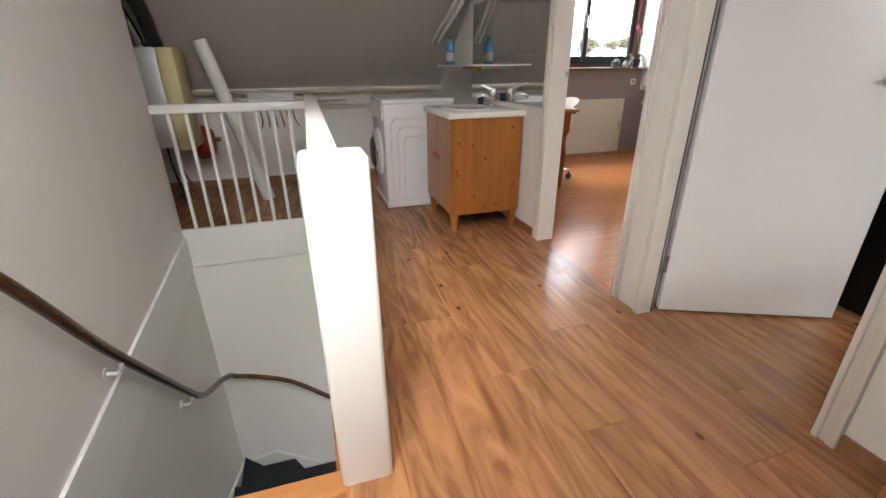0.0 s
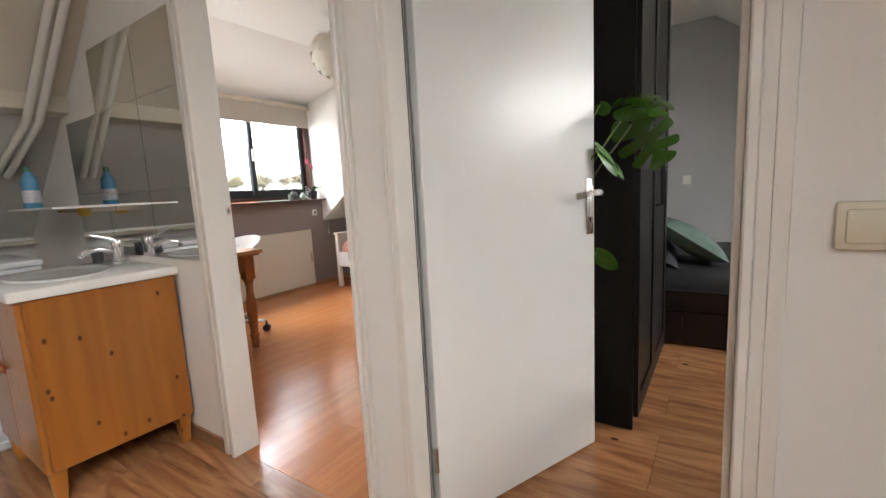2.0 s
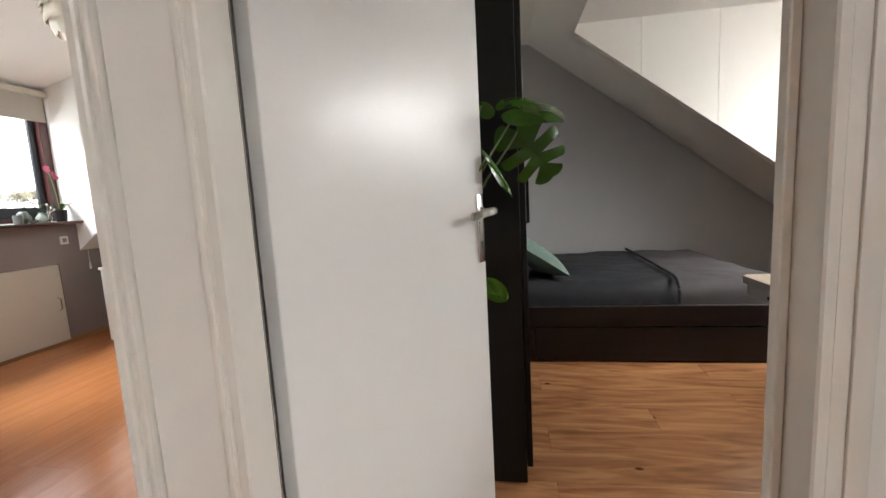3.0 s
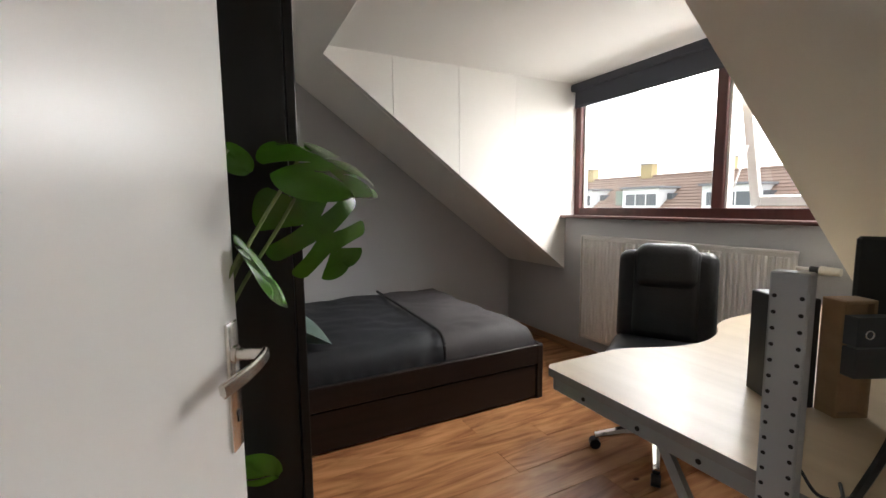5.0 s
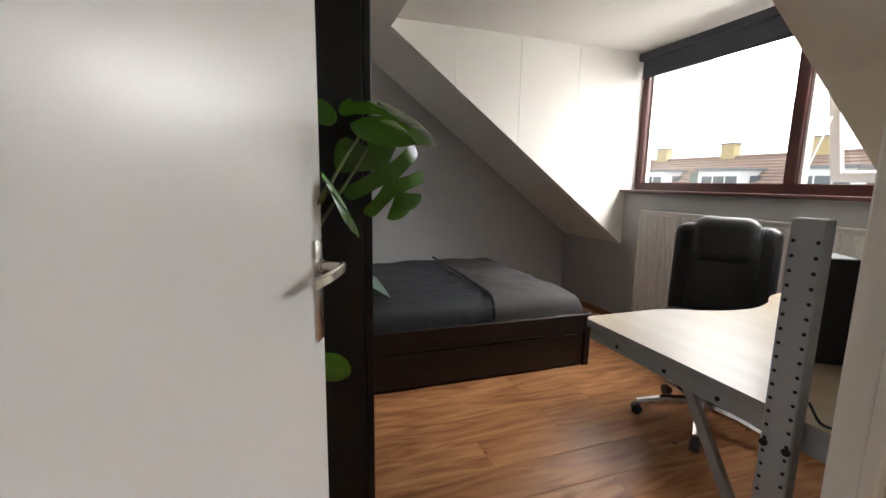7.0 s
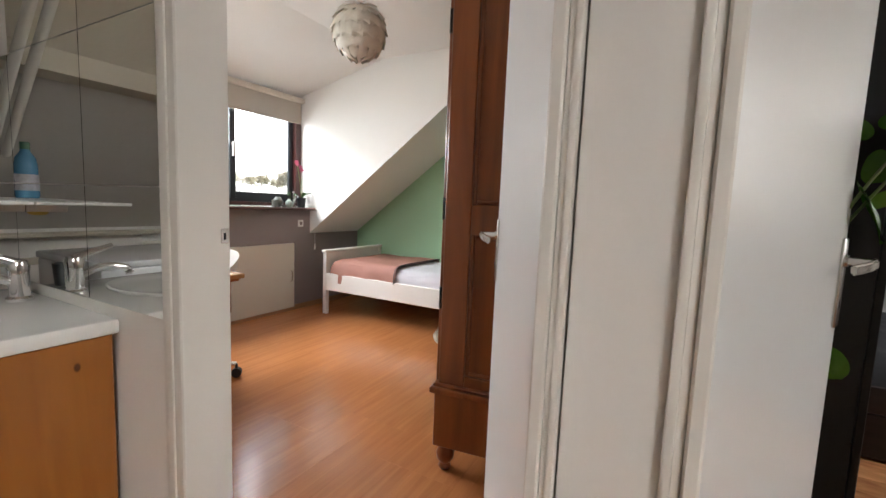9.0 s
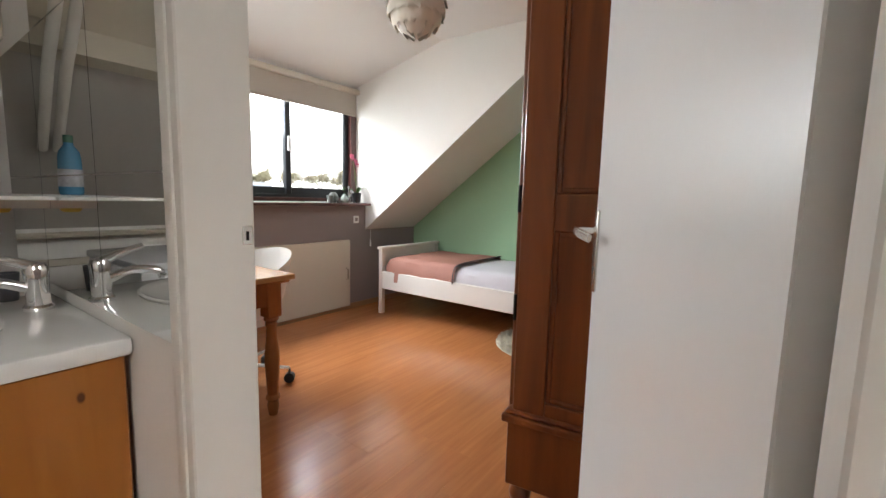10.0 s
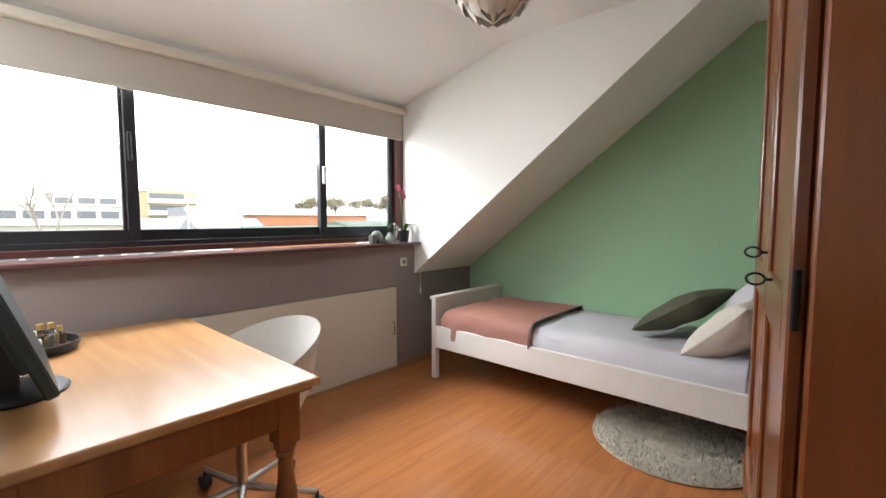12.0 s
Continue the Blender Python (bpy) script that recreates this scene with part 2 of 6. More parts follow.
def lathe(bm, profile, x=0, y=0, z=0, seg=20):
    """A turned shape from (radius, height) pairs about an upright axis."""
    rings = [[bm.verts.new((x + r * math.cos(2 * math.pi * k / seg), y + r * math.sin(2 * math.pi * k / seg), z + h)) for k in range(seg)] for r, h in profile]
    for a, b in zip(rings, rings[1:]):
        for k in range(seg):
            bm.faces.new((a[k], a[(k + 1) % seg], b[(k + 1) % seg], b[k]))
    if profile[0][0] > 1e-4:
        bm.faces.new(rings[0])
    if profile[-1][0] > 1e-4:
        bm.faces.new(rings[-1])


def mesh_object(name, bm, mat, smooth=False):
    bmesh.ops.remove_doubles(bm, verts=bm.verts, dist=1e-6)
    bmesh.ops.recalc_face_normals(bm, faces=bm.faces)
    me = bpy.data.meshes.new(name)
    bm.to_mesh(me)
    bm.free()
    for m in (mat if isinstance(mat, (list, tuple)) else [mat]):
        me.materials.append(m)
    if smooth:
        me.shade_smooth()
        me.set_sharp_from_angle(angle=radians(38))
    return new(name, me)


def part(name, bm, mat, parent, label="", smooth=False):
    ob = mesh_object(name, bm, mat, smooth)
    ob.parent = parent
    ob.matrix_parent_inverse = Matrix()
    return tagged(ob, label)


def thing(name, label, category, group="", m=None):
    ob = new(name)
    ob.empty_display_size = 0.1
    if m is not None:
        ob.matrix_world = m
    return tagged(ob, label, category, group)


def structure(name, bm, mat, label, category="wall", smooth=False):
    return tagged(mesh_object(name, bm, mat, smooth), label, category, "", "structure")


def B(*boxes, bevel=0.0, seg=1):
    """A new mesh of boxes (x0, x1, y0, y1, z0, z1)."""
    bm = bmesh.new()
    for b in boxes:
        box(bm, *b, bevel=bevel, seg=seg)
    return bm


# ---- the plan ----
CEIL = 2.45
KNEE_S, KNEE_N = -0.96, 5.43
WALL_X, WALL_X2, WALL_S, WALL_S2 = 1.612, 1.70, 1.66, 1.73
LAND_W, WELL_E, WELL_S, WELL_N = -0.745, 0.20, 1.53, 3.90
CHEEK_N, CHEEK_S, CHEEK_SW = 4.33, 4.48, 2.43
EAST_1, EAST_2 = 5.32, 5.10


def roof(y):
    """The height of the slopes and the ceiling over y."""
    return min(CEIL, 0.70 + 0.75 * (y - KNEE_S), 0.80 + 0.75 * (5.41 - y))


S_TOP, N_TOP = KNEE_S + (CEIL - 0.70) / 0.75, 5.41 - (CEIL - 0.80) / 0.75


def under_roof(bm, x0, x1, y0, y1, z0, lift=0.0):
    """A stretch of wall across the house, cut to the slopes above it."""
    ys = [y0] + [b for b in (S_TOP, N_TOP) if y0 < b < y1] + [y1]
    outline = [(y0, z0)] + [(y1, z0)] + [(y, roof(y) + lift) for y in reversed(ys)]
    prism(bm, outline, x0, x1, "x")


# partition between the landing and the bedrooms, with its two doorways
D1A, D1B, D2A, D2B, DOOR_H = 1.222, 2.008, 2.168, 2.981, 2.06
bm = bmesh.new()
under_roof(bm, WALL_S, WALL_S2, KNEE_S, D1A, 0)
under_roof(bm, WALL_S, WALL_S2, D1A, D1B, DOOR_H)
under_roof(bm, WALL_X, WALL_X2, D1B + 0.022, D2A - 0.022, 0)
under_roof(bm, WALL_X, WALL_X2, D2A, D2B, DOOR_H)
under_roof(bm, WALL_X, WALL_X2, D2B, KNEE_N, 0)
structure("wall_partition", bm, WALL, "off-white painted partition wall with two doorways")

bm = bmesh.new()
under_roof(bm, LAND_W - 0.12, LAND_W, KNEE_S, WELL_N, -3.0)
structure("wall_stair", bm, WALL, "off-white painted wall along the stairwell")
bm = bmesh.new()
under_roof(bm, -1.72, -1.60, WELL_N, KNEE_N, 0)
structure("wall_west", bm, WALL_WHITE, "off-white wall behind the boiler corner")
bm = B((-1.72, LAND_W, WELL_N - 0.1, WELL_N, 0, CEIL))
structure("wall_recess", bm, WALL, "off-white return wall beside the boiler")
structure("wall_landing_north", B((-1.72, WALL_X, 5.27, 5.40, 0, 0.93)), WALL_WHITE, "low white knee wall under the roof slope")
structure("wall_south", B((LAND_W - 0.12, WALL_S2, KNEE_S - 0.12, KNEE_S, 0, 0.75)), WALL, "low off-white knee wall of the landing")
structure("wall_room_south", B((WALL_S2, EAST_1 + 0.1, KNEE_S - 0.12, KNEE_S, 0, 0.70), (CHEEK_SW, CHEEK_S, KNEE_S - 0.12, KNEE_S, 0.70, 1.149)), WALL_GREY, "light grey wall below the dormer window")
bm = bmesh.new()
under_roof(bm, EAST_1, EAST_1 + 0.1, KNEE_S - 0.1, 2.11, 0)
structure("wall_room_east", bm, WALL_GREY, "light grey painted gable wall behind the double bed")
bm = bmesh.new()
under_roof(bm, EAST_2, EAST_2 + 0.1, 2.11, KNEE_N + 0.05, 0)
structure("wall_bedroom_east", bm, WALL_GREEN, "sage green painted gable wall behind the single bed")
structure("wall_between_rooms", B((WALL_X2, EAST_1 + 0.05, 2.06, 2.16, 0, CEIL)), WALL_WHITE, "white wall between the two bedrooms")
# the wall under the north window: mauve, with an opening for the hatch
structure("wall_bedroom_north", B((WALL_X2, CHEEK_N, KNEE_N, KNEE_N + 0.1, 0.695, 1.03), (4.13, EAST_2, KNEE_N, KNEE_N + 0.1, 0, 0.695), (CHEEK_N, EAST_2, KNEE_N, KNEE_N + 0.1, 0.695, 0.80), (WALL_X2, 4.13, KNEE_N + 0.03, KNEE_N + 0.1, 0, 0.695)), WALL_MAUVE, "mauve grey wall under the bedroom window")

# ceilings and slopes
bm = bmesh.new()
box(bm, -1.75, EAST_1 + 0.1, S_TOP, N_TOP, CEIL, CEIL + 0.12)
structure("ceiling", bm, WALL_WHITE, "white flat ceiling under the ridge", "ceiling")
bm = bmesh.new()
prism(bm, [(N_TOP, CEIL), (4.50, CEIL), (5.66, 2.17), (5.66, 2.29), (4.5, CEIL + 0.12), (N_TOP, CEIL + 0.12)], WALL_X2, CHEEK_N + 0.06, "x")
structure("ceiling_dormer_north", bm, WALL_WHITE, "white dormer ceiling sloping to the window", "ceiling")
bm = bmesh.new()
box(bm, CHEEK_SW - 0.06, CHEEK_S + 0.06, -1.20, 1.13, 2.29, 2.39)
structure("ceiling_dormer_south", bm, WALL_WHITE, "white flat ceiling of the dormer", "ceiling")


def slope(bm, x0, x1, ya, yb, thick=0.12):
    prism(bm, [(ya, roof(ya)), (yb, roof(yb)), (yb, roof(yb) + thick), (ya, roof(ya) + thick)], x0, x1, "x")


bm = bmesh.new()
slope(bm, -1.75, WALL_X2, N_TOP, KNEE_N)
structure("ceiling_slope_landing", bm, SLOPE, "grey boarded roof slope above the washing machine", "ceiling")
bm = bmesh.new()
slope(bm, CHEEK_N + 0.06, EAST_2 + 0.1, N_TOP, KNEE_N + 0.1)
structure("ceiling_slope_bedroom", bm, WALL_WHITE, "white roof slope over the single bed", "ceiling")
bm = bmesh.new()
slope(bm, CHEEK_S + 0.06, EAST_1 + 0.1, KNEE_S - 0.1, S_TOP)
slope(bm, CHEEK_SW - 0.06, CHEEK_S + 0.06, 1.085, S_TOP)
slope(bm, WALL_S2, CHEEK_SW - 0.06, KNEE_S - 0.1, S_TOP)
structure("ceiling_slope_room", bm, WALL_WHITE, "white roof slope of the grey bedroom", "ceiling")
bm = bmesh.new()
# gap left for the added, unseen roof window
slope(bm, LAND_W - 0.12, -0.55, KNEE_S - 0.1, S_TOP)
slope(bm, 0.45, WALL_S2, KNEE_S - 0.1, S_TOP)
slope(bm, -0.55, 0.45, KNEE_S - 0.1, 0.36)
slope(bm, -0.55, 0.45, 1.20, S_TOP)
structure("ceiling_slope_south", bm, WALL_WHITE, "white roof slope with an opening for an assumed roof window", "ceiling")

# dormer cheeks
bm = bmesh.new()
prism(bm, [(KNEE_N, roof(KNEE_N)), (N_TOP, CEIL), (4.50, CEIL), (5.66, 2.17), (5.66, 1.0), (KNEE_N, 1.0)], CHEEK_N, CHEEK_N + 0.06, "x")
structure("wall_cheek_north", bm, WALL_WHITE, "white dormer cheek beside the window")
CHEEK = structure("wall_cheek_south_east", B((CHEEK_S + 0.010, CHEEK_S + 0.05, -1.0, 0.55, 2.05, 2.26)), WALL_WHITE, "white panelled dormer cheek above the bed")
cuts = [1.13, 0.62, 0.10, -0.42, -1.2]
for a, b in zip(cuts, cuts[1:]):
    a -= 0.0015
    b += 0.0015
    lo = [(b, 1.08), (KNEE_S, 1.08), (KNEE_S, 0.70), (a, roof(a))] if b < KNEE_S else [(b, roof(b)), (a, roof(a))]
    bm = bmesh.new()
    prism(bm, lo + [(a, max(2.29, roof(a))), (b, 2.29)], CHEEK_S, CHEEK_S + 0.055, "x")
    part("panel", bm, WALL_WHITE, CHEEK)
bm = bmesh.new()
prism(bm, [(KNEE_S, 0.70), (1.13, roof(1.13)), (-1.2, 2.29), (-1.2, 1.08), (KNEE_S, 1.08)], CHEEK_SW - 0.06, CHEEK_SW, "x")
structure("wall_cheek_south_west", bm, WALL_WHITE, "white dormer cheek")

# floors: a slab with the stairwell cut out
structure("floor", B((LAND_W - 0.1, WALL_X, KNEE_S - 0.1, WELL_S, -0.20, -0.012), (WELL_E, WALL_X, WELL_S, WELL_N, -0.20, -0.012), (-1.72, WALL_X, WELL_N, 5.40, -0.20, -0.012), (WALL_X, EAST_1 + 0.1, KNEE_S - 0.1, 5.50, -0.20, -0.012)), SKIRT, "floor slab under the laminate", "floor")
FLOOR = bpy.data.objects["floor"]

# ---- doors, frames, windows ----
def door_frame(name, ya, yb, south, north, bead_s, bead_n, hinge_at, label):
    """Jambs, head and narrow casings. south, north: the jambs' depths in x; bead_s, bead_n: widths of the casings; hinge_at: the jamb with the rebate."""
    ob = tagged(thing(name, label, "door frame"), kind="structure")
    for side, (xa, xb), y, bead in ((1, south, ya, bead_s), (-1, north, yb, bead_n)):
        lo, hi = sorted((y, y + side * 0.018))
        stop = xb - 0.040 if hinge_at == side else xb
        part("jamb", B((xa, stop, lo, hi, 0, DOOR_H), bevel=0.003), PAINT_OLD, ob)
        if hinge_at == side:
            lo2, hi2 = sorted((y - side * 0.022, y - side * 0.006))
            part("rebate", B((xa + 0.03, xb, lo2, hi2, 0, DOOR_H), bevel=0.002), PAINT_OLD, ob)
        lo, hi = sorted((y, y - side * bead))
        cut = y - side * bead * 0.45
        lo2, hi2 = sorted((cut, y - side * bead))
        part("casing", B((xa + 0.008, xa + 0.026, lo, hi, 0, DOOR_H + 0.05), (xa + 0.003, xa + 0.010, lo2, hi2, 0, DOOR_H + 0.05), bevel=0.003, seg=2), PAINT_OLD, ob, smooth=True)
    part("head", B((south[0], north[1], ya + 0.018, yb - 0.018, DOOR_H - 0.018, DOOR_H)), PAINT_OLD, ob)
    part("head_casing", B((min(south[0], north[0]) + 0.002, WALL_S - 0.0005, ya, yb, DOOR_H + 0.001, DOOR_H + 0.05), bevel=0.003), PAINT_OLD, ob)
    return ob


f1 = door_frame("door_frame_1", D1A, D1B, (1.632, 1.737), (1.596, 1.712), 0.048, 0.022, -1, "cream painted door frame of the grey bedroom")
# added strip whose dark colour stands for shade between jamb and leaf
part("hinge_shade_strip", B((1.676, 1.690, D1B - 0.006, D1B + 0.010, 0.0, DOOR_H - 0.02)), GAP_SHADE, f1, "dark strip coloured as the shade in the hinge gap")
part("stop", B((1.690, 1.704, D1A + 0.018, D1A + 0.032, 0, DOOR_H - 0.02), bevel=0.002), PAINT_OLD, f1)
f2 = door_frame("door_frame_2", D2A, D2B, (1.596, 1.712), (1.594, 1.714), 0.018, 0.058, 1, "cream painted door frame of the green bedroom")
part("strike_plate", B((1.690, 1.708, D2B - 0.0205, D2B - 0.0165, 1.024, 1.058), bevel=0.001), STEEL, f2, "small steel strike plate")
part("strike_recess", B((1.696, 1.701, D2B - 0.0212, D2B - 0.0170, 1.032, 1.048)), BLACK_METAL, f2, "dark latch hole")


def handle(parent, x, y, side, hinge_side):
    """A lever on a long plate. side: the way that it sticks out."""
    plate = part("handle_plate", B((x - 0.019, x + 0.019, min(y, y + side * 0.007), max(y, y + side * 0.007), 0.885, 1.095), bevel=0.003, seg=2), STEEL, parent, "brushed nickel door plate", smooth=True)
    bm = bmesh.new()
    z = 1.042
    rod(bm, (x, y, z), (x, y + side * 0.012, z), 0.0165, 0.014, 16)
    rod(bm, (x, y, z), (x, y + side * 0.050, z), 0.0100, seg=14)
    line = curve_points([(x + 0.004, y + side * 0.054, z), (x + hinge_side * 0.03, y + side * 0.060, z + 0.001), (x + hinge_side * 0.075, y + side * 0.056, z - 0.003), (x + hinge_side * 0.118, y + side * 0.040, z - 0.010)], 6)
    for p, q in zip(line, line[1:]):
        d = (q - p).normalized()
        m = Matrix.Translation((p + q) / 2) @ d.to_track_quat('X', 'Z').to_matrix().to_4x4() @ Matrix.Diagonal(((q - p).length * 1.12, 0.011, 0.022, 1.0))
        made = bmesh.ops.create_cube(bm, size=1, matrix=m)["verts"]
        bmesh.ops.bevel(bm, geom=[e for e in {e for v in made for e in v.link_edges} if abs((e.verts[0].co - e.verts[1].co).normalized().dot(d)) > 0.9], offset=0.004, segments=3, affect='EDGES')
    part("lever", bm, STEEL, plate, smooth=True)
    bm = bmesh.new()
    rod(bm, (x, y + side * 0.006, 0.945), (x, y + side * 0.0085, 0.945), 0.0055, seg=10)
    box(bm, x - 0.0022, x + 0.0022, min(y + side * 0.006, y + side * 0.0085), max(y + side * 0.006, y + side * 0.0085), 0.930, 0.944)
    part("keyhole", bm, BLACK_METAL, plate)


def door(name, hx, hy, turn, length, thick_side, label):
    d = tagged(thing(name, label, "door", m=pose(hx, hy, 0, 0, 0, turn)), kind="structure")
    a, b = sorted((0.0, thick_side * 0.04))
    part("leaf", B((0.003, length, a, b, 0.012, DOOR_H - 0.025), bevel=0.002), DOOR_PAINT, d)
    handle(d, length - 0.032, a, -1, -1)
    handle(d, length - 0.032, b, 1, -1)
    part("latch", B((length - 0.001, length + 0.002, (a + b) / 2 - 0.011, (a + b) / 2 + 0.011, 0.93, 1.13)), STEEL, d, "steel latch plate")
    for z in (0.25, 1.80):
        bm = bmesh.new()
        rod(bm, (-0.004, 0.0, z - 0.04), (-0.004, 0.0, z + 0.04), 0.007, seg=10)
        part("hinge", bm, STEEL, d)
    return d


door("door_1", 1.709, 1.986, -23.5, 0.762, 1, "plain white flush door standing open into the grey bedroom")
door("door_2", 1.702, 2.208, 26.2, 0.815, -1, "plain white flush door standing open into the green bedroom")

# north window
w = tagged(thing("window_1", "long dark aluminium sliding window in a dark red wooden frame", "window"), kind="structure")
part("window_frame", B((CHEEK_N - 0.075, CHEEK_N, 5.56, 5.68, 1.06, 2.17), (WALL_X2, CHEEK_N - 0.075, 5.58, 5.68, 2.10, 2.17), (WALL_X2, CHEEK_N - 0.075, 5.57, 5.68, 1.06, 1.095), (WALL_X2, WALL_X2 + 0.06, 5.57, 5.68, 1.095, 2.10), bevel=0.003), FRAME_RED, w, "dark red wooden outer frame")
for a, b, y, m1 in ((1.74, 2.43, 5.60, 0), (2.36, 3.60, 5.63, 0), (3.54, 4.255, 5.60, 0)):
    s = part("sash", B((a, a + 0.055, y, y + 0.03, 1.095, 2.10), (b - 0.055, b, y, y + 0.03, 1.095, 2.10), (a + 0.055, b - 0.055, y, y + 0.03, 1.095, 1.185), (a + 0.055, b - 0.055, y, y + 0.03, 2.05, 2.10), bevel=0.003), ALU, w, "dark aluminium sliding sash")
    g = part("pane", B((a + 0.05, b - 0.05, y + 0.012, y + 0.018, 1.18, 2.055)), GLASS, s, "clear window pane")
    g.visible_shadow = False
part("track", B((1.74, 4.255, 5.585, 5.60, 1.095, 1.125), bevel=0.002), ALU, w)
part("catch", B((3.555, 3.585, 5.575, 5.60, 1.50, 1.63), bevel=0.005), WHITE_PLASTIC, w, "white plastic window catch")
part("catch", B((2.385, 2.405, 5.585, 5.60, 1.55, 1.70), bevel=0.004), ALU, w, "dark window pull")
structure("sill_1", B((WALL_X2, CHEEK_N + 0.002, 5.345, 5.57, 1.028, 1.052), (CHEEK_N, CHEEK_N + 0.05, 5.345, 5.43, 1.028, 1.052), bevel=0.004), SILL_RED, "dark red painted window sill", "window sill")

b = thing("roller_blind", "cream roller blind pulled partly down the bedroom window", "roller blind")
FABRIC_CREAM = material("cream_blind_fabric", (0.50, 0.46, 0.40), 0.9, vary=0.05, scale=6, bump=0.3, bump_scale=400)
part("cassette", B((WALL_X2 + 0.01, CHEEK_N - 0.005, 5.50, 5.555, 2.115, 2.165), bevel=0.012, seg=3), CREAM, b, "cream painted cassette", smooth=True)
part("fabric", B((WALL_X2 + 0.03, CHEEK_N - 0.03, 5.532, 5.535, 1.925, 2.12)), FABRIC_CREAM, b)
part("bottom_bar", B((WALL_X2 + 0.03, CHEEK_N - 0.03, 5.526, 5.541, 1.905, 1.928), bevel=0.004), FABRIC_CREAM, b)

# south window
w = tagged(thing("window_2", "dark red wooden window with an open top-hung sash", "window"), kind="structure")
X0, X1, MX = CHEEK_SW, CHEEK_S, 3.250
part("window_frame", B((X0, X0 + 0.06, -1.16, -1.06, 1.14, 2.24), (X1 - 0.06, X1, -1.16, -1.06, 1.14, 2.24), (X0 + 0.06, X1 - 0.06, -1.16, -1.06, 2.16, 2.24), (X0 + 0.06, X1 - 0.06, -1.16, -1.06, 1.14, 1.235), (MX - 0.035, MX + 0.035, -1.155, -1.055, 1.235, 2.16), bevel=0.004), FRAME_RED, w, "dark red wooden frame")
part("glazing_bead", B((MX + 0.035, MX + 0.05, -1.14, -1.10, 1.205, 2.16), (X1 - 0.075, X1 - 0.06, -1.14, -1.10, 1.205, 2.16), (MX + 0.05, X1 - 0.075, -1.14, -1.10, 1.205, 1.22)), PAINT, w, "white glazing bead")
g = part("pane", B((MX + 0.04, X1 - 0.065, -1.125, -1.119, 1.21, 2.155)), GLASS, w, "clear window pane")
g.visible_shadow = False
part("stop", B((MX - 0.05, MX - 0.035, -1.14, -1.08, 1.205, 2.16), (X0 + 0.06, MX - 0.05, -1.14, -1.08, 1.205, 1.22)), PAINT, w, "white window stop")
bm = B((X0 + 0.07, X0 + 0.125, -0.02, 0.02, -0.93, 0), (MX - 0.105, MX - 0.05, -0.02, 0.02, -0.93, 0), (X0 + 0.125, MX - 0.105, -0.02, 0.02, -0.93, -0.87), (X0 + 0.125, MX - 0.105, -0.02, 0.02, -0.055, 0), bevel=0.004)
bmesh.ops.transform(bm, matrix=pose(0, -1.12, 2.15, -15, 0, 0), verts=bm.verts)
s = part("open_sash", bm, PAINT, w, "white open top-hung sash")
bm = B((X0 + 0.12, MX - 0.10, -0.003, 0.003, -0.88, -0.05))
bmesh.ops.transform(bm, matrix=pose(0, -1.12, 2.15, -15, 0, 0), verts=bm.verts)
g = part("pane", bm, GLASS, s, "clear window pane")
g.visible_shadow = False
bm = bmesh.new()
tube(bm, curve_points([(MX - 0.075, -1.09, 1.35), (MX - 0.08, -1.16, 1.50), (MX - 0.078, -1.22, 1.62)], 4), 0.006)
part("stay", bm, STEEL, w, "metal window stay")
structure("sill_2", B((X0 - 0.002, X1 + 0.04, -1.06, -0.90, 1.150, 1.172), bevel=0.004), SILL_RED, "narrow dark red window sill", "window sill")
b = thing("roller_blind", "dark grey roller blind rolled up above the window", "roller blind")
FABRIC_DARK = material("charcoal_blind_fabric", (0.055, 0.06, 0.075), 0.85, vary=0.1, scale=6, bump=0.3, bump_scale=400)
part("cassette", B((X0 + 0.005, X1 - 0.005, -1.05, -0.985, 2.215, 2.275), bevel=0.012, seg=3), FABRIC_DARK, b, "dark grey cassette", smooth=True)
part("fabric", B((X0 + 0.03, X1 - 0.03, -1.022, -1.019, 2.095, 2.22)), FABRIC_DARK, b)
part("bottom_bar", B((X0 + 0.03, X1 - 0.03, -1.030, -1.012, 2.075, 2.098), bevel=0.005), FABRIC_DARK, b)

# assumed roof window over the landing, unseen, added as an opening for its lamp
w = tagged(thing("assumed_roof_window", "assumed, unseen roof window in the slope of the landing", "window"), kind="structure")
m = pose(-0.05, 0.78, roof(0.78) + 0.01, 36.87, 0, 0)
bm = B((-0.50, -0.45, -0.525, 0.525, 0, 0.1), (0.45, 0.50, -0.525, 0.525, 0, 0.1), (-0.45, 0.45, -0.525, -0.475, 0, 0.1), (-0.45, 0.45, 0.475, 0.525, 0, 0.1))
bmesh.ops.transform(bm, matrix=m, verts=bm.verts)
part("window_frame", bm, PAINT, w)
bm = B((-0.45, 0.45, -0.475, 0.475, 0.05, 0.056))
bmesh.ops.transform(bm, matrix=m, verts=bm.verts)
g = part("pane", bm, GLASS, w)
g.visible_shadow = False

# ---- landing ----
ban = thing("banister", "white painted banister with square newel post round the stairwell", "banister")
part("newel_post", B((0.194, 0.338, 1.489, 1.60, -0.012, 0.922), bevel=0.014, seg=3), PAINT, ban, "white boxed newel post", smooth=True)
part("handrail", B((0.215, 0.285, 1.60, 3.93, 0.855, 0.915), bevel=0.008, seg=2), PAINT, ban, smooth=True)
part("handrail", B((LAND_W, 0.215, 3.865, 3.935, 0.815, 0.872), bevel=0.008, seg=2), PAINT, ban, smooth=True)
for i in range(8):
    part("baluster", B((-0.66 + 0.107 * i, -0.638 + 0.107 * i, 3.888, 3.910, 0.02, 0.82), bevel=0.003), PAINT, ban)
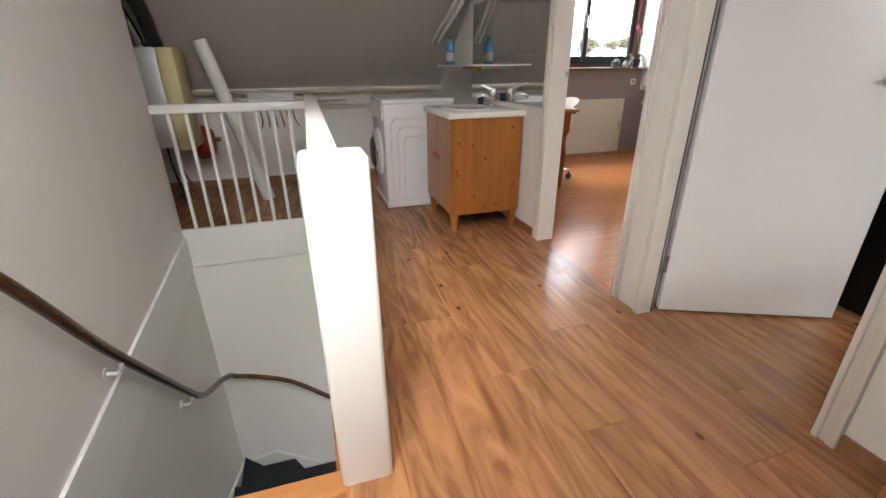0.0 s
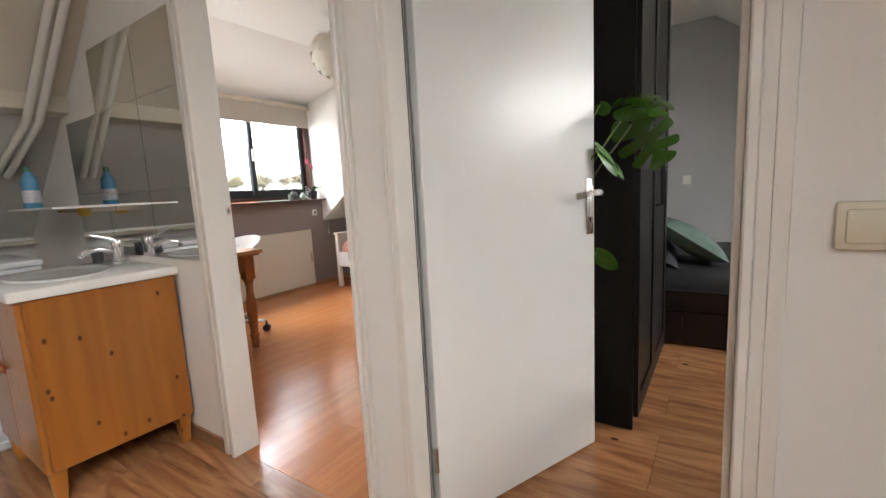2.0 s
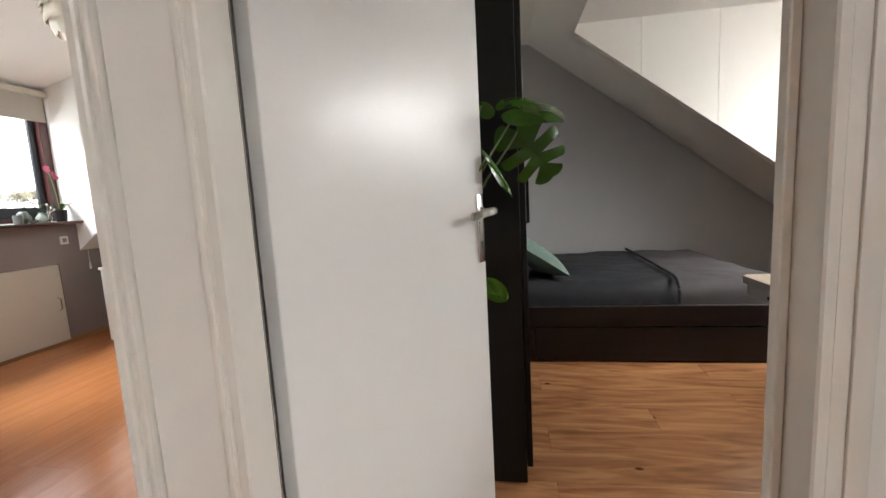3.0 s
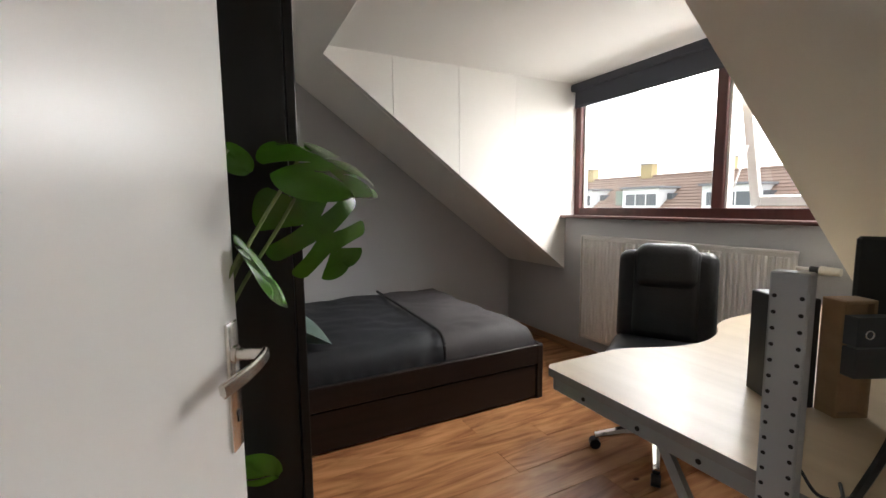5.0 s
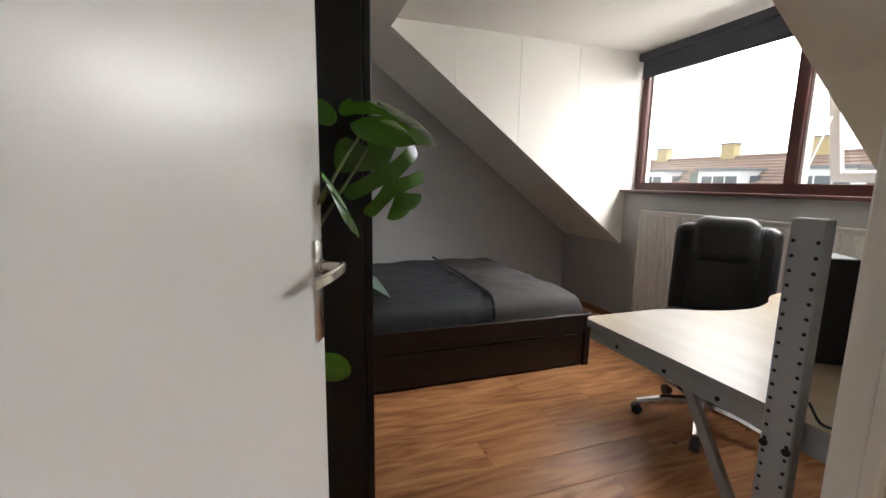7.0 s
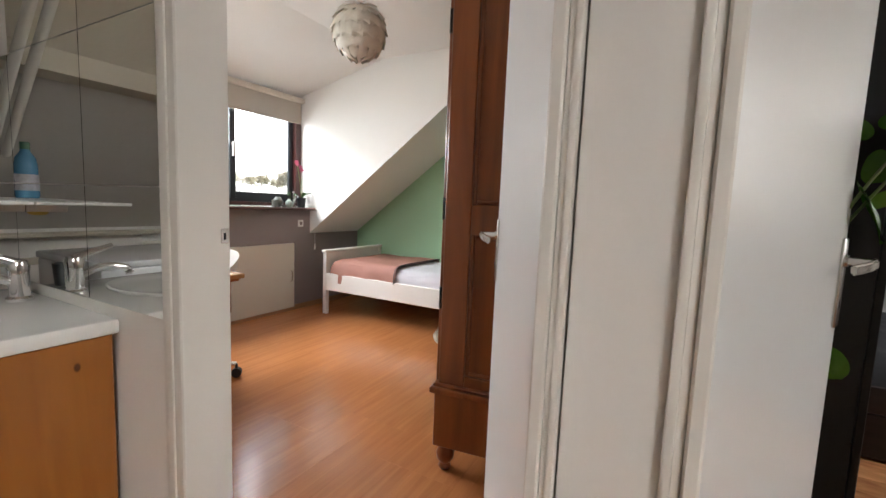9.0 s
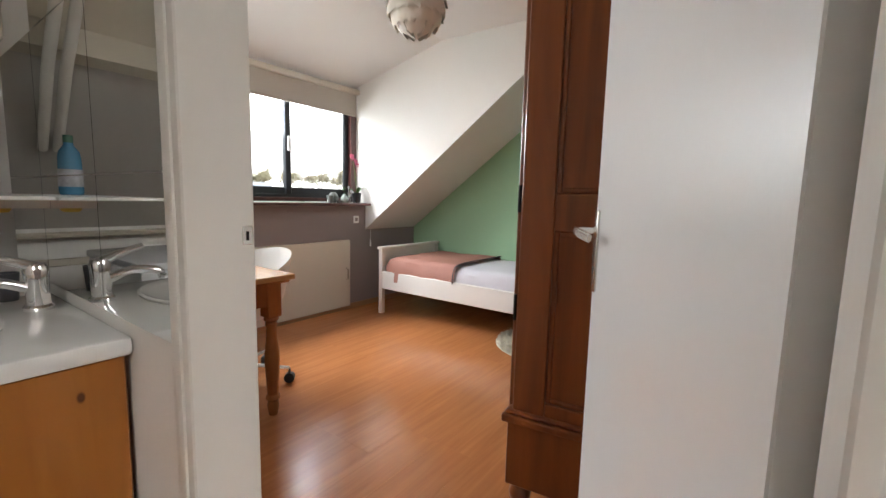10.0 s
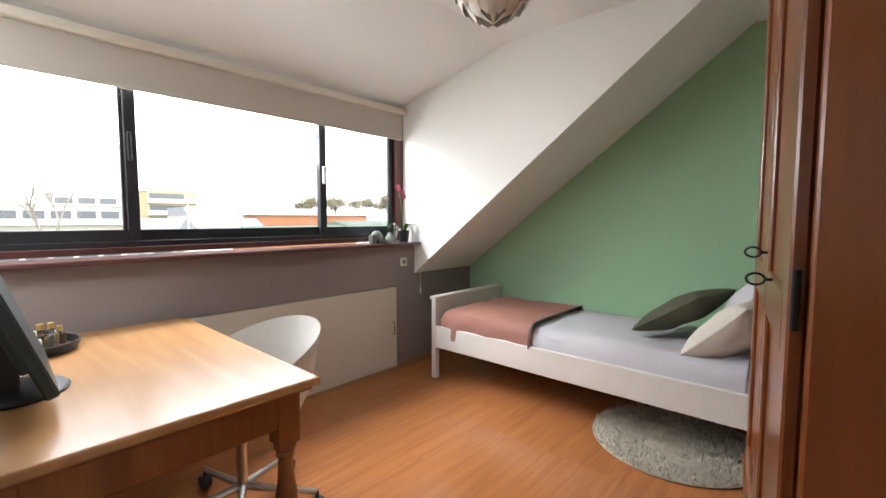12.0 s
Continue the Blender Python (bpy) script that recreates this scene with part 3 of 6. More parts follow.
part("panel", B((0.235, 0.262, 1.60, 3.86, 0.0, 0.86)), CREAM, ban, "cream painted side panel")
part("corner_post", B((0.215, 0.285, 3.865, 3.935, 0.0, 0.90), bevel=0.006), PAINT, ban)

structure("trim_stairwell", B((LAND_W, WELL_E, 3.875, 3.899, -0.275, 0.022), (WELL_E + 0.002, WELL_E + 0.03, 1.60, 3.875, -0.275, 0.0), bevel=0.004), PAINT, "white fascia boards round the stairwell", "trim")
bm = bmesh.new()
prism(bm, [(1.0, -0.362), (3.874, -0.034), (3.874, -0.264), (1.0, -0.774)], LAND_W, LAND_W + 0.018, "x")
structure("trim_stair_band", bm, PAINT, "white board along the stairwell wall", "trim")
structure("wall_stairwell", B((LAND_W - 0.1, 1.4, 3.90, 4.0, -3.0, -0.2), (WELL_E + 0.03, WELL_E + 0.12, -0.2, 3.1, -3.0, -0.2), (LAND_W, 1.4, -0.2, -0.1, -3.0, -0.2), (1.3, 1.4, 3.0, 3.9, -3.0, -0.2)), WALL_WHITE, "white stairwell walls below the landing")
structure("floor_below", B((LAND_W - 0.1, 1.4, -0.2, 4.0, -3.1, -2.85)), CARPET, "dark floor at the foot of the stairs", "floor")

stair = tagged(thing("staircase", "white closed staircase with charcoal carpet treads", "staircase"), kind="structure")
part("nosing", B((LAND_W, 0.207, WELL_S - 0.06, WELL_S + 0.02, -0.03, 0.004), bevel=0.006), STAIR_WOOD, stair, "orange wooden top nosing")
for i in range(9):
    y, z = WELL_S + 0.165 * i, -0.213 * (i + 1)
    part("tread", B((LAND_W + 0.05, WELL_E - 0.02, y - 0.01, y + 0.19, z - 0.04, z), bevel=0.008), CARPET, stair, "charcoal carpet tread")
    part("riser", B((LAND_W + 0.05, WELL_E - 0.02, y - 0.012, y + 0.006, z, z + 0.173)), PAINT, stair)
# winding treads round the inner post, turning east at the foot
PIVOT = (WELL_E - 0.03, 3.02)
fan = [(LAND_W + 0.03, 3.02), (LAND_W + 0.03, 3.42), (LAND_W + 0.03, 3.86), (-0.30, 3.86), (0.14, 3.86)]
for i in range(4):
    z = -2.05 - 0.16 * i
    (ax, ay), (bx, by) = fan[i], fan[i + 1]
    bm = bmesh.new()
    prism(bm, [PIVOT, (ax, ay), (bx, by), (PIVOT[0] + 0.02, PIVOT[1] + 0.05)], z - 0.04, z, "z")
    part("tread", bm, CARPET, stair, "charcoal carpet winder tread")
    bm = bmesh.new()
    dx, dy = ax - PIVOT[0], ay - PIVOT[1]
    ln = math.hypot(dx, dy)
    ox, oy = -dy / ln * 0.016, dx / ln * 0.016
    prism(bm, [PIVOT, (ax, ay), (ax - ox, ay - oy), (PIVOT[0] - ox, PIVOT[1] - oy)], z, z + 0.125, "z")
    part("riser", bm, PAINT, stair)
bm = bmesh.new()
prism(bm, [(LAND_W, -2.30), (-0.45, -2.24), (0.06, -2.62), (0.30, -2.72), (0.30, -2.86), (LAND_W, -2.86)], 3.868, 3.898, "y")
part("stringer", bm, PAINT, stair, "white skirting string on the end wall")
bm = bmesh.new()
prism(bm, [(3.0, -1.90), (3.868, -2.26), (3.868, -2.86), (3.0, -2.5)], LAND_W, LAND_W + 0.028, "x")
part("stringer", bm, PAINT, stair)
bm = bmesh.new()
prism(bm, [(WELL_S - 0.05, -0.28), (WELL_S - 0.05, -0.03), (WELL_S + 0.06, -0.10), (3.0, -1.90), (3.0, -2.2)], LAND_W + 0.002, LAND_W + 0.045, "x")
part("stringer", bm, PAINT, stair)

hr = thing("wall_handrail", "dark brown wooden handrail on white wall brackets", "handrail")
bm = bmesh.new()
X = LAND_W + 0.075
tube(bm, curve_points([(X, 0.9, 1.90), (X, 1.45, 1.22), (X, 2.01, 0.53), (X, 2.40, 0.00), (X, 2.95, -0.66), (X, 3.10, -0.83), (X, 3.24, -0.945), (X, 3.40, -1.03), (X + 0.01, 3.60, -1.12), (X + 0.03, 3.76, -1.21), (X + 0.05, 3.80, -1.25)], 6), 0.022, 10)
part("rail", bm, RAIL_WOOD, hr, smooth=True)
bm = bmesh.new()
tube(bm, curve_points([(X + 0.05, 3.80, -1.25), (-0.45, 3.82, -1.315), (-0.2, 3.82, -1.43), (0.06, 3.82, -1.65), (0.15, 3.82, -1.74)], 5), 0.019, 10)
part("rail", bm, RAIL_WOOD, hr, smooth=True)
for y, z in ((2.44, -0.05), (3.03, -0.755), (1.5, 1.16)):
    bm = bmesh.new()
    tube(bm, curve_points([(LAND_W, y, z - 0.07), (LAND_W + 0.05, y, z - 0.075), (X, y, z - 0.02)], 4), 0.009, 8)
    rod(bm, (LAND_W, y, z - 0.07), (LAND_W + 0.006, y, z - 0.07), 0.025)
    part("bracket", bm, WHITE_PLASTIC, hr, "white handrail bracket", smooth=True)

# purlin and slope trim
bm = bmesh.new()
prism(bm, [(4.22, roof(4.22)), (4.22, roof(4.22) - 0.10), (4.34, roof(4.34) - 0.02), (4.34, roof(4.34))], -1.60, WALL_X - 0.002, "x")
structure("beam_purlin", bm, SLOPE_CREAM, "cream painted purlin along the roof slope", "beam")
bm = bmesh.new()
prism(bm, [(N_TOP + 0.02, roof(N_TOP + 0.02) - 0.001), (4.22, roof(4.22) - 0.001), (4.22, roof(4.22) - 0.012), (N_TOP + 0.02, roof(N_TOP + 0.02) - 0.012)], -1.60, WALL_X - 0.002, "x")
structure("ceiling_upper_board", bm, SLOPE_CREAM, "cream boarding above the purlin", "ceiling")
structure("trim_ledge", B((-1.60, WALL_X - 0.002, 5.16, 5.27, 0.86, 0.885), (-1.6, WALL_X - 0.002, 5.245, 5.27, 0.70, 0.74), bevel=0.004), SLOPE_CREAM, "cream ledge along the knee wall", "trim")
structure("baseboard_landing", B((-1.60, 0.9, 5.255, 5.27, 0, 0.06), (WALL_X - 0.012, WALL_X, 3.042, 3.45, 0, 0.055), (WALL_S - 0.012, WALL_S, KNEE_S, 1.174, 0, 0.055)), SKIRT, "brown wooden baseboard", "baseboard")

for y, z in ((5.20, 0.80), (5.215, 0.76)):
    p = thing("heating_pipe", "white painted heating pipe along the knee wall", "pipe")
    bm = bmesh.new()
    tube(bm, [(-1.55, y, z), (-0.2, y, z), (0.60, y, z - 0.005)], 0.011, 8)
    part("pipe", bm, PAINT_OLD, p, smooth=True)

p = thing("waste_pipe", "thick white plastic pipe leaning up the roof slope", "pipe")
bm = bmesh.new()
tube(bm, [(-0.20, 4.62, 0), (-0.31, 4.62, 0.45), (-0.46, 4.60, 1.12), (-0.50, 4.62, 1.28)], 0.055, 14)
part("pipe", bm, WHITE_PLASTIC, p, smooth=True)
for s in (0.0, 1.0):
    p = thing("slope_pipe", "thin cream pipe running up the slope beside the mirror", "pipe")
    bm = bmesh.new()
    tube(bm, [(1.43 - 0.05 * s, 4.72, roof(4.72) - 0.03), (1.49 - 0.05 * s, 4.25, roof(4.25) - 0.13), (1.53 - 0.05 * s, 3.30, roof(3.30) - 0.04)], 0.018, 10)
    part("pipe", bm, PAINT_OLD, p, smooth=True)

# boiler
bo = thing("boiler", "white wall boiler with a yellowed edge and a metal flue", "boiler")
part("body", B((-1.16, -0.81, 4.56, 4.90, 0.50, 1.235), bevel=0.012, seg=2), ENAMEL, bo, smooth=True)
part("front_cover", B((-0.81, -0.69, 4.56, 4.90, 0.47, 1.235), bevel=0.02, seg=2), material("yellowed_plastic", (0.72, 0.62, 0.34), 0.4, vary=0.08), bo, "yellowed cover edge", smooth=True)
bm = bmesh.new()
tube(bm, curve_points([(-0.92, 4.66, 1.235), (-0.92, 4.63, 1.30), (-0.92, 4.48, 1.43), (-0.92, 4.24, 1.615)], 4), 0.034, 14)
rod(bm, (-0.92, 4.70, 1.235), (-0.92, 4.69, 1.27), 0.045)
part("flue", bm, CHROME, bo, "shiny metal flue pipe", smooth=True)
bm = bmesh.new()
tube(bm, curve_points([(-0.82, 4.68, 1.235), (-0.82, 4.62, 1.31), (-0.80, 4.46, 1.44), (-0.79, 4.24, 1.60)], 4), 0.05, 14)
part("air_duct", bm, BLACK_PLASTIC, bo, "black air duct", smooth=True)
for i, x in enumerate((-1.08, -1.0, -0.93, -0.86)):
    bm = bmesh.new()
    tube(bm, curve_points([(x, 4.70, 0.50), (x + 0.01, 4.70, 0.30), (x - 0.02 + 0.02 * i, 4.74, 0.12), (x, 4.80, 0.0)], 5), 0.010, 8)
    part("pipe", bm, CHROME if i % 2 else BLACK_PLASTIC, bo, smooth=True)
ev = thing("expansion_vessel", "round red expansion vessel beside the boiler", "expansion vessel")
bm = bmesh.new()
lathe(bm, [(0.02, 0), (0.11, 0.02), (0.15, 0.08), (0.15, 0.14), (0.11, 0.20), (0.02, 0.22)], 0, 0, 0, 20)
bmesh.ops.transform(bm, matrix=pose(-0.72, 5.06, 0.46, 0, -90, 0), verts=bm.verts)
bmesh.ops.translate(bm, verts=bm.verts, vec=(0.1, 0, 0))
part("tank", bm, material("red_enamel", (0.30, 0.03, 0.02), 0.4), ev, smooth=True)
part("bracket", B((-0.80, -0.60, 5.20, 5.27, 0.44, 0.48)), STEEL, ev)
me = thing("heating_manifold", "white control box with pipes hanging below the ledge", "control box")
part("box", B((-0.30, 0.12, 5.15, 5.268, 0.74, 0.87), bevel=0.006), ENAMEL, me)
bm = bmesh.new()
for i in range(6):
    tube(bm, curve_points([(-0.22 + 0.06 * i, 5.20, 0.74), (-0.20 + 0.06 * i, 5.19, 0.62), (-0.22 + 0.07 * i, 5.22, 0.55)], 3), 0.007, 6)
part("valves", bm, CHROME, me, "small metal valves", smooth=True)

# washing machine
wm = thing("washing_machine", "white front-loading washing machine with embossed sides", "washing machine")
part("body", B((0.775, 1.34, 3.985, 4.575, 0.02, 0.825), bevel=0.012, seg=2), ENAMEL, wm, smooth=True)
part("top", B((0.765, 1.345, 3.98, 4.58, 0.825, 0.855), bevel=0.008, seg=2), ENAMEL, wm, smooth=True)
part("plinth", B((0.765, 1.33, 3.978, 4.578, 0.0, 0.05), bevel=0.01), ENAMEL, wm)
for k, (a, b) in enumerate(((0.83, 1.26), (0.88, 1.21), (0.93, 1.16))):
    bm = bmesh.new()
    zt = 0.72 - 0.07 * k
    tube(bm, [(a, 3.984, 0.10), (a, 3.984, zt - 0.05), (a + 0.015, 3.984, zt - 0.015), (a + 0.05, 3.984, zt), (b - 0.05, 3.984, zt), (b - 0.015, 3.984, zt - 0.015), (b, 3.984, zt - 0.05), (b, 3.984, 0.10)], 0.008, 8)
    part("embossing", bm, ENAMEL, wm, smooth=True)
bm = bmesh.new()
lathe(bm, [(0.20, 0), (0.20, 0.02), (0.17, 0.045), (0.14, 0.05)], 0, 0, 0, 28)
bmesh.ops.transform(bm, matrix=pose(0.775, 4.28, 0.42, 0, -90, 0), verts=bm.verts)
door_w = part("door", bm, ENAMEL, wm, "round porthole door", smooth=True)
bm = bmesh.new()
lathe(bm, [(0.14, 0.048), (0.10, 0.07), (0.001, 0.075)], 0, 0, 0, 28)
bmesh.ops.transform(bm, matrix=pose(0.775, 4.28, 0.42, 0, -90, 0), verts=bm.verts)
part("glass", bm, BLACK_PLASTIC, door_w, "dark porthole glass", smooth=True)
part("control_panel", B((0.758, 0.78, 4.0, 4.56, 0.70, 0.82), bevel=0.005), WHITE_PLASTIC, wm)
part("handle", B((0.712, 0.73, 4.06, 4.085, 0.37, 0.47), bevel=0.004), CHROME, wm)

# vanity unit
va = thing("vanity_unit", "knotty honey pine vanity unit on short legs", "cabinet")
VX0, VX1, VY0, VY1 = 1.085, 1.597, 3.268, 3.868
part("body", B((VX0 + 0.02, VX1, VY0, VY1, 0.13, 0.775), bevel=0.004), PINE, va)
for a, b in ((VY0 + 0.004, (VY0 + VY1) / 2 - 0.002), ((VY0 + VY1) / 2 + 0.002, VY1 - 0.004)):
    d = part("door", B((VX0, VX0 + 0.02, a, b, 0.135, 0.770), bevel=0.004), PINE, va)
    k = b - 0.05 if a < 3.4 else a + 0.05
    bm = bmesh.new()
    lathe(bm, [(0.006, 0), (0.008, 0.012), (0.016, 0.018), (0.014, 0.028), (0.001, 0.032)], 0, 0, 0, 14)
    bmesh.ops.transform(bm, matrix=pose(VX0, k, 0.50, 0, -90, 0), verts=bm.verts)
    part("knob", bm, PINE, d, smooth=True)
part("red_tag", B((VX0 - 0.016, VX0 - 0.012, 3.49, 3.63, 0.485, 0.515), bevel=0.001), material("red_cord", (0.42, 0.03, 0.02), 0.7), va, "red tag tied round the knobs")
for x in (VX0 + 0.035, VX1 - 0.035):
    for y in (VY0 + 0.035, VY1 - 0.035):
        bm = bmesh.new()
        rod(bm, (x, y, 0.0), (x, y, 0.135), 0.022, 0.036, 4)
        bmesh.ops.rotate(bm, verts=bm.verts, cent=(x, y, 0), matrix=Matrix.Rotation(radians(45), 3, 'Z'))
        part("leg", bm, PINE, va)

wb = thing("washbasin", "white ceramic washbasin top set on the pine unit", "washbasin")
bm = bmesh.new()
box(bm, VX0 - 0.02, VX1 + 0.012, VY0 - 0.015, VY1 + 0.015, 0.775, 0.815, 0.010, 2)
part("top", bm, CERAMIC, wb, smooth=True)
bm = bmesh.new()
lathe(bm, [(0.235, 0.0), (0.238, 0.006), (0.228, 0.009), (0.20, 0.002), (0.12, 0.0015), (0.001, 0.001)], 0, 0, 0, 32)
bmesh.ops.transform(bm, matrix=Matrix.Translation((1.295, 3.585, 0.815)) @ Matrix.Diagonal((0.72, 1.0, 1.0, 1.0)), verts=bm.verts)
part("basin", bm, CERAMIC, wb, "oval basin bowl", smooth=True)
fa = thing("tap", "chrome single-lever basin tap", "tap")
bm = bmesh.new()
lathe(bm, [(0.030, 0), (0.030, 0.008), (0.024, 0.014), (0.023, 0.075), (0.026, 0.10), (0.020, 0.115), (0.001, 0.118)], 1.540, 3.660, 0.815, 18)
part("body", bm, CHROME, fa, smooth=True)
bm = bmesh.new()
tube(bm, curve_points([(1.525, 3.660, 0.870), (1.47, 3.655, 0.892), (1.41, 3.650, 0.885), (1.392, 3.648, 0.862)], 5), 0.012, 10)
part("spout", bm, CHROME, fa, smooth=True)
bm = bmesh.new()
tube(bm, [(1.540, 3.660, 0.920), (1.505, 3.657, 0.938), (1.44, 3.652, 0.960)], [0.016, 0.012, 0.008], 10)
part("lever", bm, CHROME, fa, smooth=True)

# mirror tiles on the wall behind the basin
mi = thing("mirror", "wall of square mirror tiles above the washbasin", "mirror")
for a, b, za, zb in ((3.042, 3.402, 0.846, 1.147), (3.405, 3.868, 0.846, 1.147), (3.871, 4.275, 0.846, 1.147), (3.042, 3.402, 1.150, 1.537), (3.405, 3.868, 1.150, 1.537), (3.871, 4.275, 1.150, 1.537), (3.042, 3.402, 1.540, 1.83), (3.405, 3.86, 1.540, 1.83)):
    part("mirror_tile", B((WALL_X - 0.008, WALL_X - 0.0015, a, b, za, zb)), MIRROR, mi)
sh = thing("shelf", "narrow white glass shelf in front of the mirror", "shelf")
part("board", B((1.345, WALL_X - 0.010, 3.72, 4.44, 1.085, 1.095), bevel=0.002), WHITE_PLASTIC, sh)
for y in (3.80, 4.25):
    part("bracket", B((1.50, WALL_X - 0.009, y - 0.006, y + 0.006, 1.062, 1.085)), CHROME, sh)
bt = thing("detergent_bottle", "blue plastic bottle with a label on the shelf", "bottle")
bm = bmesh.new()
lathe(bm, [(0.034, 0), (0.038, 0.01), (0.036, 0.13), (0.032, 0.16), (0.016, 0.185), (0.015, 0.195)], 1.43, 4.345, 1.095, 16)
part("bottle", bm, material("blue_plastic", (0.08, 0.25, 0.42), 0.25), bt, smooth=True)
bm = bmesh.new()
lathe(bm, [(0.016, 0), (0.016, 0.028), (0.001, 0.030)], 1.43, 4.345, 1.289, 12)
part("cap", bm, material("green_cap", (0.05, 0.16, 0.10), 0.4), bt, smooth=True)
bm = bmesh.new()
lathe(bm, [(0.0385, 0), (0.0378, 0.065)], 1.43, 4.345, 1.125, 16)
part("label", bm, material("paper_label", (0.45, 0.45, 0.50), 0.5, vary=0.4, scale=60), bt, smooth=True)
sp = thing("soap", "yellow soap holder under the shelf", "soap holder")
part("soap", B((1.50, 1.55, 3.93, 3.98, 1.045, 1.085), bevel=0.012, seg=3), material("yellow_sponge", (0.70, 0.45, 0.08), 0.7), sp, smooth=True)
cu = thing("cup", "dark grey plastic cup on the basin", "cup")
bm = bmesh.new()
lathe(bm, [(0.022, 0), (0.027, 0.075), (0.024, 0.075), (0.020, 0.01), (0.001, 0.009)], 1.51, 3.83, 0.815, 16)
part("cup", bm, material("grey_cup", (0.08, 0.085, 0.09), 0.35), cu, smooth=True)

# light switch
sw = thing("light_switch", "cream plastic light switch beside the door", "light switch")
part("plate", B((1.646, 1.6605, 1.036, 1.116, 0.950, 1.029), bevel=0.005, seg=2), CREAM_PLASTIC, sw, smooth=True)
part("rocker", B((1.639, 1.648, 1.048, 1.104, 0.962, 1.017), bevel=0.004, seg=2), CREAM_PLASTIC, sw, smooth=True)

# low cabinet beside the door
lc = thing("low_cabinet", "low orange pine cabinet with dark blue fabric on top", "cabinet")
part("body", B((1.42, 1.646, 0.30, 0.98, 0.0, 0.42), bevel=0.004), PINE, lc)
part("cloth", B((1.43, 1.640, 0.32, 0.97, 0.42, 0.44), bevel=0.008, seg=2), material("dark_blue_cloth", (0.02, 0.03, 0.10), 0.9, vary=0.2, scale=20), lc, "dark blue folded cloth", smooth=True)

# ---- grey bedroom ----
wa = thing("wardrobe", "tall black-brown wardrobe with two panelled doors", "wardrobe")
WX0, WX1, WY0, WY1, WZ = 2.583, 3.583, 1.568, 2.055, 2.36
part("side_panel", B((WX0, WX0 + 0.02, WY0, WY1, 0, WZ), bevel=0.002), BLACKBROWN, wa)
part("side_panel", B((WX1 - 0.02, WX1, WY0, WY1, 0, WZ), bevel=0.002), BLACKBROWN, wa)
part("top", B((WX0 + 0.02, WX1 - 0.02, WY0, WY1, WZ - 0.02, WZ)), BLACKBROWN, wa)
part("plinth", B((WX0 + 0.02, WX1 - 0.02, WY0 + 0.02, WY1, 0, 0.06)), BLACKBROWN, wa)
part("back", B((WX0 + 0.02, WX1 - 0.02, WY1 - 0.01, WY1, 0.06, WZ - 0.02)), BLACKBROWN, wa)
for a, b, s in ((WX0 + 0.002, 3.081, 1), (3.085, WX1 - 0.002, -1)):
    d = part("door", B((a, a + 0.07, WY0 - 0.022, WY0 - 0.002, 0.065, WZ), (b - 0.07, b, WY0 - 0.022, WY0 - 0.002, 0.065, WZ), (a + 0.07, b - 0.07, WY0 - 0.022, WY0 - 0.002, WZ - 0.08, WZ), (a + 0.07, b - 0.07, WY0 - 0.022, WY0 - 0.002, 1.12, 1.19), (a + 0.07, b - 0.07, WY0 - 0.022, WY0 - 0.002, 0.065, 0.15), (a + 0.07, b - 0.07, WY0 - 0.013, WY0 - 0.003, 0.15, WZ - 0.08), bevel=0.002), BLACKBROWN, wa)
    bm = bmesh.new()
    x = b - 0.035 if s > 0 else a + 0.035
    tube(bm, [(x, WY0 - 0.022, 0.95), (x, WY0 - 0.05, 0.955), (x, WY0 - 0.05, 1.145), (x, WY0 - 0.022, 1.15)], 0.006, 8)
    part("handle", bm, BLACK_METAL, d, "dark bar handle")

# double bed
be = thing("double_bed", "dark wenge double bed with drawers in its base", "bed")
BX0, BX1, BY0, BY1 = 3.75, 5.27, -0.078, 2.05
part("side_rail", B((BX0, BX0 + 0.03, BY0, BY1, 0.235, 0.362), bevel=0.003), WENGE, be)
part("side_rail", B((BX1 - 0.03, BX1, BY0, BY1, 0.02, 0.362), bevel=0.003), WENGE, be)
part("foot_board", B((BX0, BX1, BY0 - 0.03, BY0, 0.0, 0.366), bevel=0.003), WENGE, be)
part("leg", B((BX0 - 0.002, BX0 + 0.055, BY0 - 0.032, BY0 + 0.012, 0.0, 0.360), bevel=0.003), WENGE, be)
for a, b in ((BY0 + 0.02, 1.46), (1.464, BY1 - 0.02)):
    part("drawer", B((BX0 + 0.006, BX0 + 0.026, a, b, 0.012, 0.228), bevel=0.003), WENGE, be)
part("base", B((BX0 + 0.03, BX1 - 0.03, BY0, BY1, 0.18, 0.24)), WENGE, be)
part("headboard", B((BX0, BX1, BY1 - 0.02, BY1 + 0.004, 0.0, 0.95), bevel=0.004), WENGE, be)
FAB_NAVY = material("charcoal_blue_cotton", (0.015, 0.017, 0.023), 0.7, vary=0.25, scale=8, bump=0.4, bump_scale=260)
FAB_GREY = material("taupe_grey_cotton", (0.048, 0.043, 0.046), 0.75, vary=0.2, scale=8, bump=0.4, bump_scale=260)
PIPING = material("black_piping", (0.008, 0.008, 0.009), 0.7)
WHITE_COTTON = material("white_cotton", (0.66, 0.64, 0.66), 0.85, vary=0.05, scale=6, bump=0.4, bump_scale=300)
mt = thing("mattress", "mattress on the dark bed base", "mattress")
part("mattress", B((BX0 + 0.035, BX1 - 0.035, BY0 + 0.02, BY1 - 0.03, 0.24, 0.42), bevel=0.04, seg=3), FAB_NAVY, mt, smooth=True)


